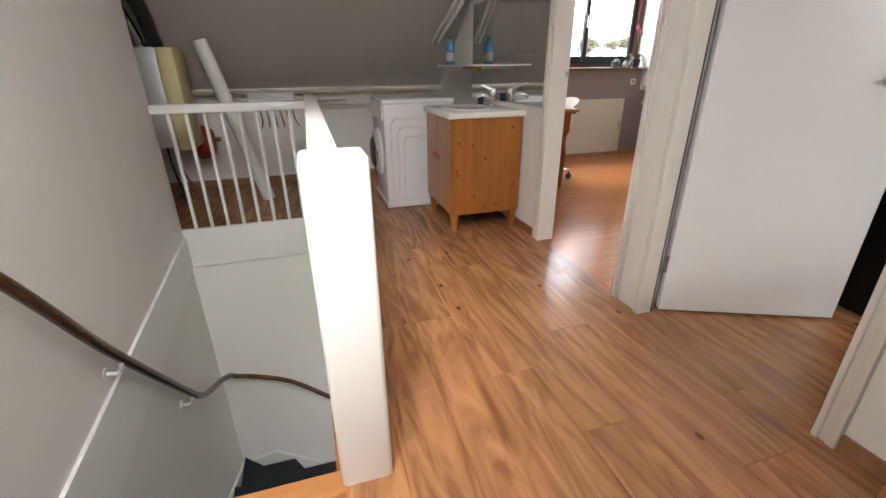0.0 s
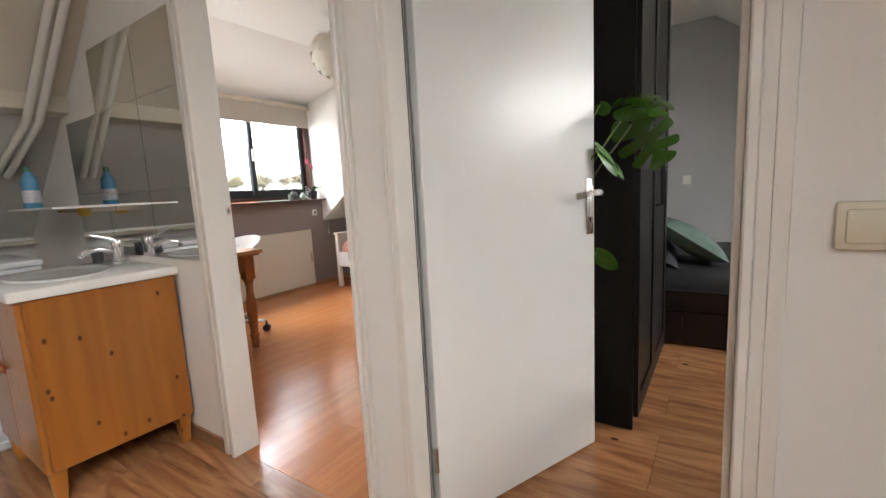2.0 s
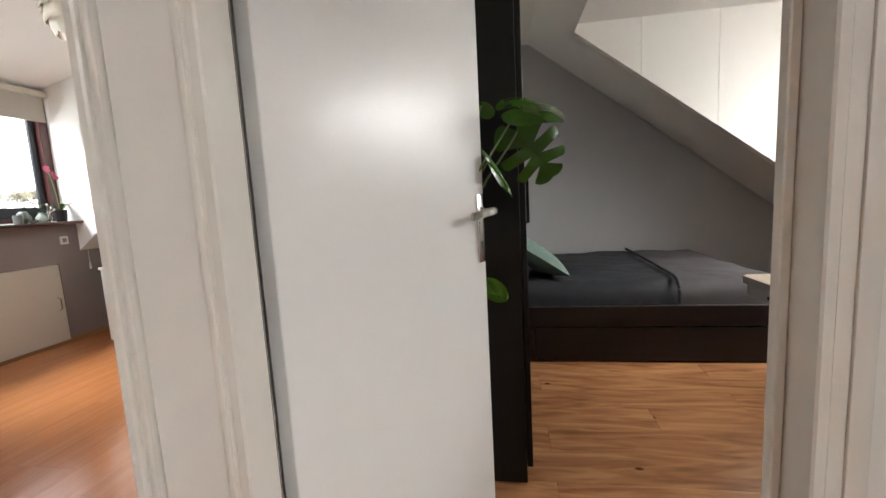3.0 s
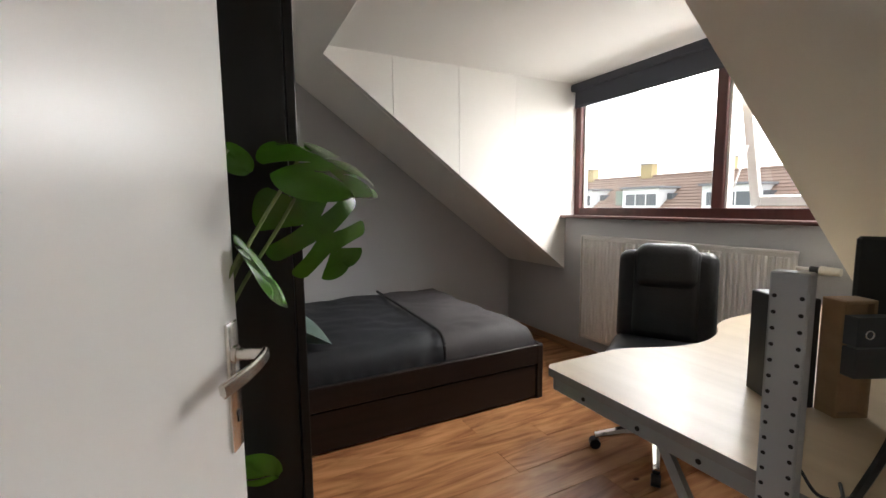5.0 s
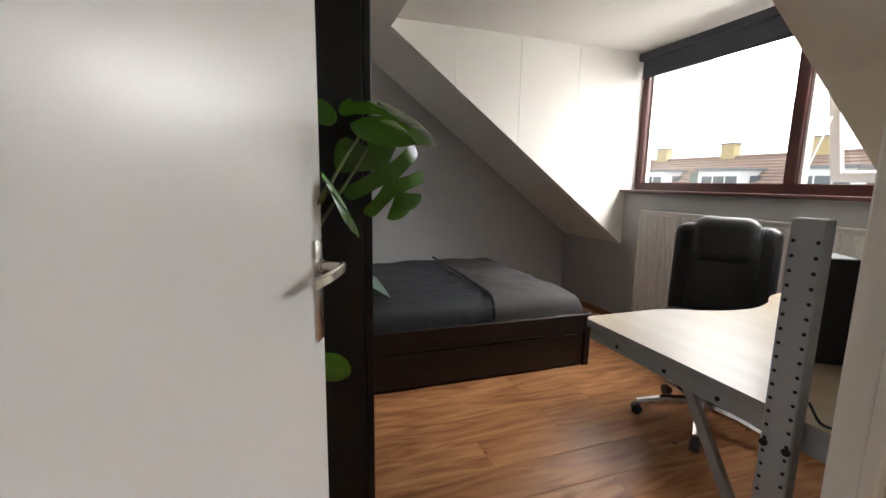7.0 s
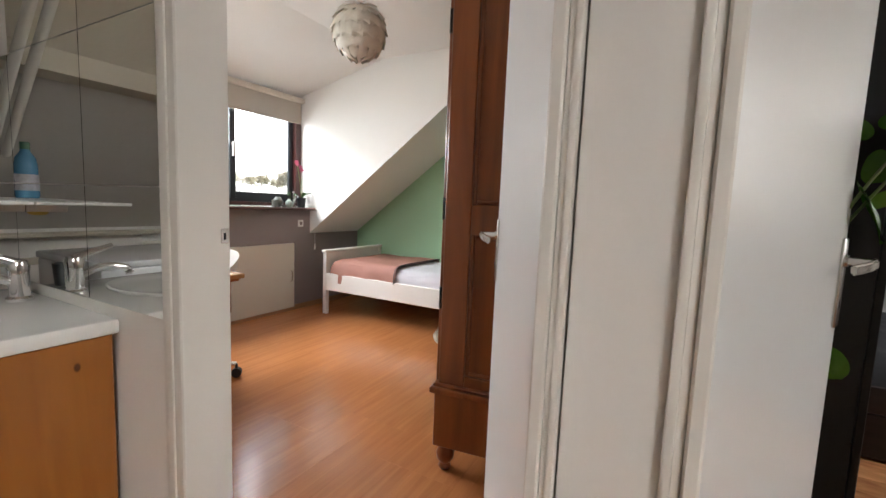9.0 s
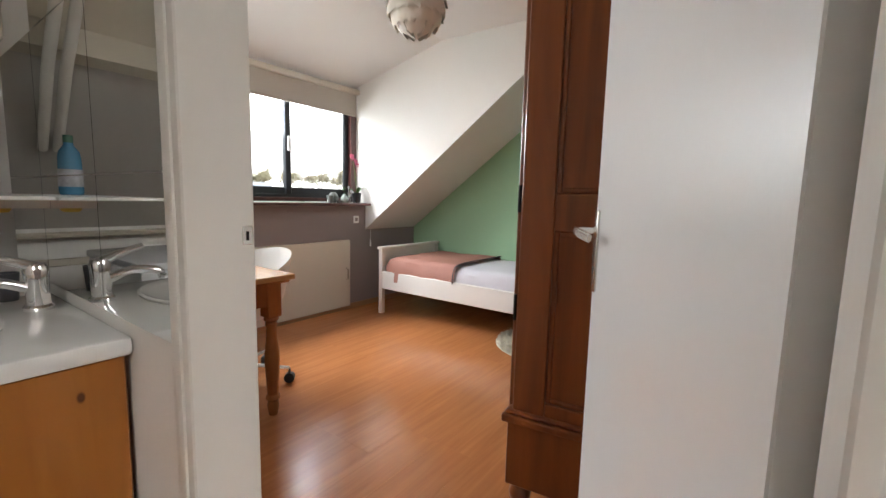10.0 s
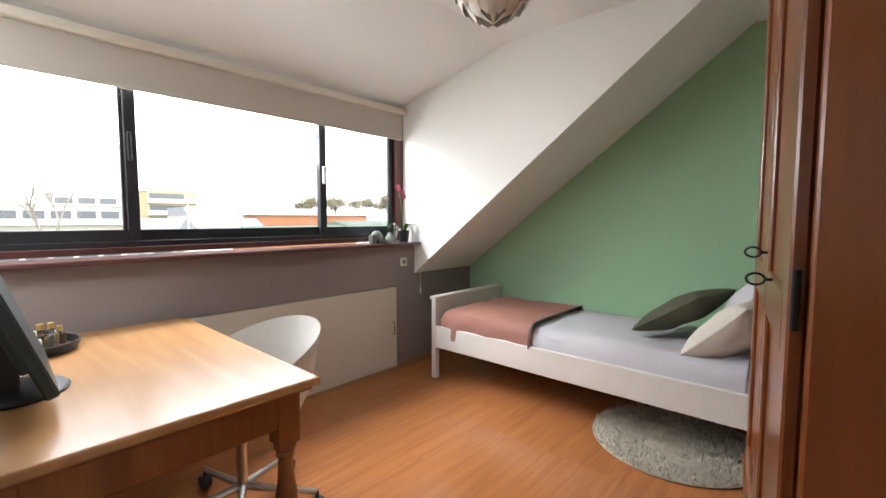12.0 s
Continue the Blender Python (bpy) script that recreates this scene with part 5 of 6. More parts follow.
part("toggle", bm, WHITE_PLASTIC, ch, smooth=True)

# table
ta = thing("table", "varnished wooden table with turned legs under the window", "table")
TX0, TX1, TY0, TY1, TZ = 1.72, 2.545, 4.045, 5.33, 0.728
part("tabletop", B((TX0, TX1, TY0, TY1, TZ - 0.028, TZ), bevel=0.007, seg=2), TABLE_WOOD, ta)
part("moulding", B((TX0 + 0.02, TX1 - 0.018, TY0 + 0.018, TY1 - 0.02, TZ - 0.042, TZ - 0.028), bevel=0.005), TABLE_LEG, ta)
for b in ((TX0 + 0.10, TX1 - 0.12, TY0 + 0.055, TY0 + 0.077), (TX0 + 0.10, TX1 - 0.12, TY1 - 0.077, TY1 - 0.055), (TX1 - 0.082, TX1 - 0.06, TY0 + 0.12, TY1 - 0.12), (TX0 + 0.06, TX0 + 0.082, TY0 + 0.12, TY1 - 0.12)):
    part("apron", B((*b, TZ - 0.155, TZ - 0.042), bevel=0.003), TABLE_LEG, ta)
for x in (TX0 + 0.09, TX1 - 0.085):
    for y in (TY0 + 0.085, TY1 - 0.09):
        bm = bmesh.new()
        box(bm, x - 0.037, x + 0.037, y - 0.037, y + 0.037, TZ - 0.215, TZ - 0.042, 0.004)
        lathe(bm, [(0.030, 0.52), (0.036, 0.507), (0.036, 0.497), (0.026, 0.487), (0.030, 0.475), (0.024, 0.46), (0.026, 0.40), (0.036, 0.33), (0.037, 0.28), (0.031, 0.17), (0.027, 0.11), (0.034, 0.10), (0.034, 0.085), (0.025, 0.075), (0.029, 0.05), (0.021, 0.0)], x, y, 0, 18)
        part("leg", bm, TABLE_LEG, ta, "turned table leg", smooth=True)

# swivel tub chair
SHELL = material("off_white_shell", (0.70, 0.68, 0.64), 0.35, vary=0.03)
tc = thing("swivel_chair", "white moulded tub chair on a steel star base", "chair", m=pose(2.52, 4.62, 0, 0, 0, 90))
bm = bmesh.new()
rings, n = [], 36
prof = [(0.02, 0.0), (0.45, 0.012), (0.75, 0.05), (0.92, 0.15), (1.0, 0.32), (1.04, 0.55), (1.05, 0.78), (1.06, 1.0)]
for rr, hh in prof:
    ring = []
    for k in range(n):
        a = 2 * math.pi * k / n
        back = 0.5 - 0.5 * math.sin(a)
        top = 0.11 + 0.275 * back ** 0.8
        r = 0.255 * rr * (1 + 0.05 * back * hh)
        ring.append(bm.verts.new((1.08 * r * math.cos(a), r * math.sin(a) - 0.05 * hh * back, 0.40 + top * hh)))
    rings.append(ring)
faces = []
for a, b in zip(rings, rings[1:]):
    for k in range(n):
        faces.append(bm.faces.new((a[k], a[(k + 1) % n], b[(k + 1) % n], b[k])))
faces.append(bm.faces.new(rings[0]))
bmesh.ops.solidify(bm, geom=faces, thickness=0.018)
part("shell", bm, SHELL, tc, smooth=True)
bm = bmesh.new()
lathe(bm, [(0.001, 0.425), (0.19, 0.432), (0.205, 0.445), (0.19, 0.460), (0.001, 0.465)], 0, 0, 0, 28)
part("seat_pad", bm, SHELL, tc, smooth=True)
bm = bmesh.new()
rod(bm, (0, 0, 0.10), (0, 0, 0.40), 0.022)
part("column", bm, STEEL, tc, smooth=True)
part("mechanism", B((-0.07, 0.07, -0.05, 0.05, 0.365, 0.40), bevel=0.006), BLACK_PLASTIC, tc)
for k in range(5):
    a = radians(-136 + 72 * k)
    c, s = math.cos(a), math.sin(a)
    bm = bmesh.new()
    tube(bm, [(0.02 * c, 0.02 * s, 0.12), (0.14 * c, 0.14 * s, 0.105), (0.31 * c, 0.31 * s, 0.085)], [0.018, 0.015, 0.013], 8)
    lg = part("leg", bm, STEEL, tc, "grey steel star leg", smooth=True)
    bm = bmesh.new()
    rod(bm, (0.31 * c - 0.018 * s, 0.31 * s + 0.018 * c, 0.030), (0.31 * c + 0.018 * s, 0.31 * s - 0.018 * c, 0.030), 0.030, seg=16)
    rod(bm, (0.31 * c, 0.31 * s, 0.03), (0.31 * c, 0.31 * s, 0.085), 0.008)
    part("castor", bm, BLACK_PLASTIC, lg, smooth=True)

# monitor and tray on the table
mo = thing("monitor", "dark computer monitor turned aside on the table", "monitor", m=pose(1.862, 4.585, TZ, 0, 0, -2))
bm = bmesh.new()
lathe(bm, [(0.13, 0), (0.132, 0.008), (0.125, 0.014), (0.001, 0.016)], 0, 0, 0, 32)
part("base", bm, BLACK_PLASTIC, mo, "round dark monitor base", smooth=True)
part("neck", B((-0.03, 0.02, -0.03, 0.03, 0.012, 0.16), bevel=0.005), BLACK_PLASTIC, mo)
bm = B((-0.012, 0.020, -0.27, 0.27, 0.06, 0.40), (-0.035, -0.012, -0.16, 0.16, 0.12, 0.34), bevel=0.006)
bmesh.ops.rotate(bm, verts=bm.verts, cent=(0.05, 0, 0.06), matrix=Matrix.Rotation(radians(-19), 3, 'Y'))
bmesh.ops.translate(bm, verts=bm.verts, vec=(0.07, 0, 0))
part("screen", bm, material("dark_teal_monitor_plastic", (0.02, 0.032, 0.034), 0.4, vary=0.1), mo)
tr = thing("tray", "round dark tray on the table", "tray", m=pose(1.945, 5.08, TZ))
bm = bmesh.new()
lathe(bm, [(0.12, 0), (0.135, 0.01), (0.145, 0.04), (0.138, 0.04), (0.128, 0.012), (0.001, 0.010)], 0, 0, 0, 30)
part("dish", bm, BLACK_PLASTIC, tr, smooth=True)
GOLD = material("brass_cap", (0.55, 0.38, 0.14), 0.3, 0.9)
AMBER = glass_material("amber_glass", (0.75, 0.55, 0.25))
BOTTLES = [(-0.07, 0.02, 0.022, 0.075, CERAMIC, WHITE_PLASTIC, "small white cosmetics bottle"), (0.0, -0.05, 0.024, 0.060, WHITE_PLASTIC, WHITE_PLASTIC, "small white plastic jar"), (0.055, -0.01, 0.022, 0.078, CLEAR, GOLD, "clear perfume bottle with brass cap"), (0.03, 0.06, 0.026, 0.065, AMBER, GOLD, "amber perfume bottle"), (-0.03, 0.07, 0.016, 0.13, CLEAR, BLACK_PLASTIC, "slim clear bottle"), (0.085, 0.045, 0.020, 0.052, AMBER, GOLD, "amber perfume bottle"), (-0.08, -0.05, 0.016, 0.085, CLEAR, WHITE_PLASTIC, "slim clear bottle")]
for x, y, r, h, mat, cap, label in BOTTLES:
    bo2 = thing("cosmetics_bottle", label + " on the tray", "bottle", "bottles on the tray", pose(1.945 + x, 5.08 + y, TZ + 0.0105))
    bm = bmesh.new()
    lathe(bm, [(r * 0.9, 0), (r, 0.004), (r, h * 0.78), (r * 0.45, h * 0.92), (r * 0.42, h)], 0, 0, 0, 16)
    part("bottle", bm, mat, bo2, smooth=True)
    bm = bmesh.new()
    lathe(bm, [(r * 0.5, h), (r * 0.5, h + 0.022), (0.001, h + 0.023)], 0, 0, 0, 14)
    part("cap", bm, cap, bo2, smooth=True)

# single bed
sb = thing("single_bed", "white painted wooden single bed with low footboard", "bed")
SX0, SX1, SY0, SY1 = 4.19, 5.08, 3.0, 5.07
BEDWHITE = material("white_bed_lacquer", (0.76, 0.74, 0.70), 0.35, vary=0.02, bump=0.08, bump_scale=60)
part("side_rail", B((SX0, SX0 + 0.025, SY0, SY1 - 0.01, 0.245, 0.415), bevel=0.004), BEDWHITE, sb)
part("side_rail", B((SX1 - 0.025, SX1, SY0, SY1 - 0.01, 0.245, 0.415), bevel=0.004), BEDWHITE, sb)
for x in (SX0 - 0.004, SX1 - 0.041):
    part("post", B((x, x + 0.045, SY1 - 0.02, SY1 + 0.025, 0, 0.62), bevel=0.004), BEDWHITE, sb)
part("footboard", B((SX0 + 0.041, SX1 - 0.041, SY1 - 0.008, SY1 + 0.014, 0.26, 0.62), bevel=0.003), BEDWHITE, sb)
part("top_rail", B((SX0 - 0.015, SX1 + 0.005, SY1 - 0.03, SY1 + 0.035, 0.62, 0.645), bevel=0.004), BEDWHITE, sb)
part("headboard", B((SX0, SX1, SY0 - 0.03, SY0, 0.0, 0.85), bevel=0.004), BEDWHITE, sb)
for k in range(12):
    part("slat", B((SX0 + 0.025, SX1 - 0.025, SY0 + 0.05 + 0.168 * k, SY0 + 0.12 + 0.168 * k, 0.27, 0.285)), BEDWHITE, sb)
mt = thing("mattress", "mattress in a pale lilac white sheet", "mattress")
LILAC = material("pale_lilac_sheet", (0.60, 0.585, 0.63), 0.85, vary=0.05, scale=5, bump=0.35, bump_scale=320)
part("mattress", B((SX0 + 0.03, SX1 - 0.03, SY0 + 0.01, SY1 - 0.03, 0.285, 0.48), bevel=0.04, seg=3), LILAC, mt, smooth=True)
sh2 = thing("duvet", "pale lilac white duvet spread smooth over the single bed", "duvet")
bm = bmesh.new()
soft_sheet(bm, SX0 + 0.032, SX1 - 0.03, SY0 + 0.08, SY1 - 0.06, 0.535, 0.15, 0.08, 0, 0, 34, 50, 0.010, 21, 0.025, 0.09, 5)
part("cover", bm, LILAC, sh2, smooth=True)
bl = thing("blanket", "dusty pink velvet throw folded over the foot of the bed", "blanket")
PINK = material("dusty_pink_velvet", (0.36, 0.165, 0.125), 0.7, vary=0.18, scale=7, bump=0.4, bump_scale=220)
bm = bmesh.new()
soft_sheet(bm, SX0 + 0.020, SX1 - 0.03, 4.23, SY1 - 0.055, 0.556, 0.165, 0.06, 0, 0.10, 36, 28, 0.013, 33, 0.014, 0.09, 7)
part("throw", bm, PINK, bl, smooth=True)
bm = bmesh.new()
tube(bm, curve_points([(SX0 - 0.002, 4.235, 0.40), (SX0 + 0.006, 4.232, 0.50), (SX0 + 0.09, 4.23, 0.558), (SX0 + 0.45, 4.232, 0.562), (SX1 - 0.06, 4.23, 0.558)], 5), 0.006, 6)
part("hem", bm, material("grey_hem", (0.09, 0.085, 0.09), 0.8), bl, "dark grey hem", smooth=True)
OLIVE = material("olive_green_velvet", (0.075, 0.078, 0.045), 0.7, vary=0.2, scale=12, bump=0.4, bump_scale=220)
IVORY = material("ivory_fluffy_fabric", (0.66, 0.61, 0.54), 0.95, vary=0.1, scale=25, bump=0.8, bump_scale=120)
for name, label, mat, w, h, t, m in (("pillow", "white pillow at the head of the single bed", WHITE_COTTON, 0.66, 0.55, 0.18, pose(4.72, 3.13, 0.74, -58, 0, -4)),
                                     ("cushion", "ivory fluffy cushion leaning on the pillow", IVORY, 0.46, 0.46, 0.20, pose(4.42, 3.15, 0.67, -44, 0, -22)),
                                     ("cushion", "olive green velvet cushion leaning on the ivory cushion", OLIVE, 0.48, 0.48, 0.15, pose(4.62, 3.44, 0.70, -34, 0, -14))):
    pi = thing(name, label, "cushion", "cushions on the single bed", m)
    bm = bmesh.new()
    cushion(bm, w, h, t, pinch=0.2, seed=len(label))
    part("cover", bm, mat, pi, smooth=True)

# rug
ru = thing("rug", "round cream shaggy rug half under the bed", "rug", m=pose(4.37, 3.41, 0))
SHAG = material("cream_shag", (0.58, 0.54, 0.44), 0.95, vary=0.3, scale=18, bump=0.9, bump_scale=160)
bm = bmesh.new()
lathe(bm, [(0.415, 0.0), (0.428, 0.008), (0.415, 0.018), (0.001, 0.020)], 0, 0, 0, 48)
part("backing", bm, SHAG, ru, smooth=True)
rnd = random.Random(4)
bm = bmesh.new()
for k in range(5200):
    r, a = 0.425 * math.sqrt(rnd.random()), rnd.uniform(0, 2 * math.pi)
    x, y = r * math.cos(a), r * math.sin(a)
    b2, l2 = rnd.uniform(0, 6.28), rnd.uniform(0.016, 0.034)
    wx, wy = 0.005 * math.cos(b2), 0.005 * math.sin(b2)
    v = [bm.verts.new(p) for p in ((x - wx, y - wy, 0.012), (x + wx, y + wy, 0.012), (x + wy * 3 + rnd.uniform(-0.012, 0.012), y - wx * 3 + rnd.uniform(-0.012, 0.012), 0.012 + l2))]
    bm.faces.new(v)
me = bpy.data.meshes.new("shag")
bm.to_mesh(me)
bm.free()
me.materials.append(SHAG)
pile = tagged(new("shag", me), kind="stuff")
pile.parent = ru

# wardrobe
wd = thing("wardrobe", "antique reddish brown wooden wardrobe with panelled sides", "wardrobe", m=pose(2.578, 2.855, 0, 0, 0, 7.5) @ pose(-2.545, -2.875, 0))
AX0, AX1, AY0, AY1, AZ = 2.545, 3.62, 2.21, 2.875, 2.20
part("side_panel", B((AX0 + 0.014, AX0 + 0.022, AY0 + 0.03, AY1 - 0.03, 0.36, AZ)), WARDROBE_WOOD, wd)
part("stile", B((AX0, AX0 + 0.028, AY1 - 0.11, AY1, 0.36, AZ), bevel=0.004), WARDROBE_WOOD, wd)
part("stile", B((AX0, AX0 + 0.028, AY0, AY0 + 0.09, 0.36, AZ), bevel=0.004), WARDROBE_WOOD, wd)
for za, zb in ((0.36, 0.44), (1.02, 1.14), (AZ - 0.12, AZ)):
    part("rail", B((AX0 + 0.001, AX0 + 0.027, AY0 + 0.09, AY1 - 0.11, za, zb), bevel=0.004), WARDROBE_WOOD, wd)
for za, zb in ((0.44, 1.02), (1.14, AZ - 0.12)):
    a, b = AY0 + 0.09, AY1 - 0.11
    part("panel_moulding", B((AX0 + 0.006, AX0 + 0.016, a, a + 0.018, za, zb), (AX0 + 0.006, AX0 + 0.016, b - 0.018, b, za, zb), (AX0 + 0.006, AX0 + 0.016, a + 0.018, b - 0.018, za, za + 0.018), (AX0 + 0.006, AX0 + 0.016, a + 0.018, b - 0.018, zb - 0.018, zb), bevel=0.004), WARDROBE_WOOD, wd)
part("base_moulding", B((AX0 - 0.030, AX1 + 0.03, AY0, AY1 + 0.03, 0.355, 0.382), (AX0 - 0.018, AX1 + 0.018, AY0, AY1 + 0.018, 0.382, 0.396), bevel=0.007, seg=2), WARDROBE_WOOD, wd)
part("base_drawer_case", B((AX0 - 0.012, AX1 + 0.012, AY0, AY1 + 0.012, 0.12, 0.355), bevel=0.004), WARDROBE_WOOD, wd)
for x in (AX0 + 0.04, AX1 - 0.04):
    for y in (AY0 + 0.05, AY1 - 0.03):
        bm = bmesh.new()
        lathe(bm, [(0.018, 0), (0.028, 0.012), (0.022, 0.03), (0.036, 0.05), (0.040, 0.075), (0.028, 0.10), (0.036, 0.12)], x, y, 0, 16)
        part("foot", bm, WARDROBE_WOOD, wd, "turned bun foot", smooth=True)
part("side_panel", B((AX1 - 0.025, AX1, AY0, AY1 - 0.02, 0.376, AZ)), WARDROBE_WOOD, wd)
part("back", B((AX0 + 0.028, AX1 - 0.025, AY0, AY0 + 0.01, 0.376, AZ)), WARDROBE_WOOD, wd)
part("cornice", B((AX0 - 0.035, AX1 + 0.035, AY0, AY1 + 0.035, AZ, AZ + 0.05), bevel=0.012, seg=2), WARDROBE_WOOD, wd)
for a, b in ((AX0 + 0.03, 3.078), (3.084, AX1 - 0.03)):
    d = part("door", B((a, a + 0.08, AY1, AY1 + 0.022, 0.38, AZ - 0.004), (b - 0.08, b, AY1, AY1 + 0.022, 0.38, AZ - 0.004), (a + 0.08, b - 0.08, AY1, AY1 + 0.022, 0.38, 0.47), (a + 0.08, b - 0.08, AY1, AY1 + 0.022, 1.02, 1.12), (a + 0.08, b - 0.08, AY1, AY1 + 0.022, AZ - 0.10, AZ - 0.004), (a + 0.08, b - 0.08, AY1 + 0.002, AY1 + 0.012, 0.47, AZ - 0.10), bevel=0.004), WARDROBE_WOOD, wd)
    for z in (0.75, 1.12, 1.85):
        bm = bmesh.new()
        x = a - 0.006 if a < 3 else b + 0.006
        rod(bm, (x, AY1 + 0.014, z - 0.045), (x, AY1 + 0.014, z + 0.045), 0.006, seg=10)
        part("hinge", bm, BLACK_METAL, d, "dark iron hinge", smooth=True)
for x, z in ((2.86, 1.115), (3.03, 1.16)):
    bm = bmesh.new()
    rod(bm, (x, AY1 + 0.02, z), (x, AY1 + 0.034, z), 0.0035, seg=8)
    tube(bm, [(x, AY1 + 0.034 + 0.016 * (1 - math.cos(a)), z + 0.012 * math.sin(a)) for a in [2 * math.pi * k / 14 for k in range(15)]], 0.0028, 6)
    part("key", bm, BLACK_METAL, wd, "old iron key in the lock", smooth=True)

# pendant lamp of overlapping leaves
la = thing("pendant_lamp", "cream pendant lamp of overlapping leaf-shaped petals", "pendant lamp", m=pose(3.15, 3.80, 2.15))
PETAL = material("cream_petal_plastic", (0.74, 0.69, 0.60), 0.6, vary=0.08)
for ring in range(7):
    v = radians(-72 + 22 * ring)
    count = max(5, int(15 * math.cos(v) + 1))
    for k in range(count):
        a = 2 * math.pi * (k + 0.5 * (ring % 2)) / count
        bm = bmesh.new()
        rows = []
        for j in range(6):
            t = j / 5
            wdt = 0.046 * math.sin(math.pi * min(1, 0.25 + 0.75 * (1 - t) ** 0.8)) ** 0.8 if t < 1 else 0.002
            vv = v + radians(24) - radians(44) * t
            r = 0.142 + 0.020 * t + 0.012 * t * t
            row = []
            for s in (-1, 0, 1):
                aa = a + s * wdt / 0.15
                row.append(bm.verts.new(((r - 0.006 * abs(s)) * math.cos(vv) * math.cos(aa), (r - 0.006 * abs(s)) * math.cos(vv) * math.sin(aa), r * 1.05 * math.sin(vv))))
            rows.append(row)
        for p, q in zip(rows, rows[1:]):
            for i in range(2):
                bm.faces.new((p[i], p[i + 1], q[i + 1], q[i]))
        part("petal", bm, PETAL, la, smooth=True)
bm = bmesh.new()
rod(bm, (0, 0, 0.10), (0, 0, 0.30), 0.0035, seg=8)
part("cord", bm, WHITE_PLASTIC, la)
bm = bmesh.new()
lathe(bm, [(0.02, 0.09), (0.022, 0.16), (0.008, 0.17)], 0, 0, 0, 14)
part("holder", bm, WHITE_PLASTIC, la, smooth=True)
bm = bmesh.new()
lathe(bm, [(0.045, 0.299), (0.045, 0.285), (0.02, 0.265), (0.003, 0.26)], 0, 0, 0, 18)
part("ceiling_rose", bm, WHITE_PLASTIC, la, smooth=True)

# things on the sill
SZ = 1.052
po = thing("orchid", "pink flowering orchid in a black pot on the sill", "potted plant", m=pose(4.235, 5.455, SZ))
bm = bmesh.new()
lathe(bm, [(0.036, 0), (0.046, 0.09), (0.048, 0.10), (0.042, 0.10), (0.038, 0.08), (0.001, 0.078)], 0, 0, 0, 18)
part("pot", bm, BLACK_PLASTIC, po, smooth=True)
ORCHID_LEAF = material("orchid_leaf", (0.045, 0.11, 0.03), 0.4, vary=0.2, scale=20)
for a, ln in ((20, 0.12), (150, 0.13), (250, 0.10), (320, 0.09)):
    bm = bmesh.new()
    c, s = math.cos(radians(a)), math.sin(radians(a))
    rows = []
    for j in range(7):
        t = j / 6
        wd2 = 0.018 * math.sin(math.pi * (0.12 + 0.86 * t))
        x, z = 0.012 + ln * t, 0.09 + 0.06 * math.sin(2.2 * t)
        rows.append([bm.verts.new((x * c - q * wd2 * s, x * s + q * wd2 * c, z + 0.006 * abs(q))) for q in (-1, 0, 1)])
    for p, q in zip(rows, rows[1:]):
        for i in range(2):
            bm.faces.new((p[i], p[i + 1], q[i + 1], q[i]))
    bmesh.ops.solidify(bm, geom=list(bm.faces), thickness=0.002)
    part("leaf", bm, ORCHID_LEAF, po, smooth=True)
bm = bmesh.new()
stalk = curve_points([(0, 0, 0.09), (0.01, 0.03, 0.25), (0.0, 0.05, 0.40), (-0.03, 0.04, 0.47), (-0.06, 0.02, 0.46)], 6)
tube(bm, stalk, 0.0025, 6)
part("stalk", bm, STEM, po)
ROSE = material("pink_petal", (0.55, 0.10, 0.20), 0.6, vary=0.15, scale=30)
for fx, fy, fz, fr in ((-0.055, 0.02, 0.455, 10), (-0.03, 0.03, 0.44, 60), (0.01, 0.03, 0.41, 30), (0.03, 0.035, 0.38, 80), (-0.01, 0.05, 0.46, 45)):
    bm = bmesh.new()
    for k in range(5):
        a = radians(fr + 72 * k)
        u, w2 = Vector((math.cos(a), 0.25 * math.sin(fr), math.sin(a))), Vector((-math.sin(a), 0.2, math.cos(a)))
        c0 = Vector((fx, fy, fz))
        v = [bm.verts.new(c0 + p) for p in (Vector((0, 0, 0)), 0.016 * u + 0.011 * w2, 0.026 * u + Vector((0, -0.006, 0)), 0.016 * u - 0.011 * w2)]
        bm.faces.new(v)
    bmesh.ops.solidify(bm, geom=list(bm.faces), thickness=0.001)
    part("flower", bm, ROSE, po, "pink orchid blossom")
STONE_POT = material("grey_glazed_pot", (0.13, 0.14, 0.13), 0.35, vary=0.15, scale=20)
SAGE_POT = material("sage_glazed_vase", (0.30, 0.36, 0.32), 0.35, vary=0.12, scale=20)
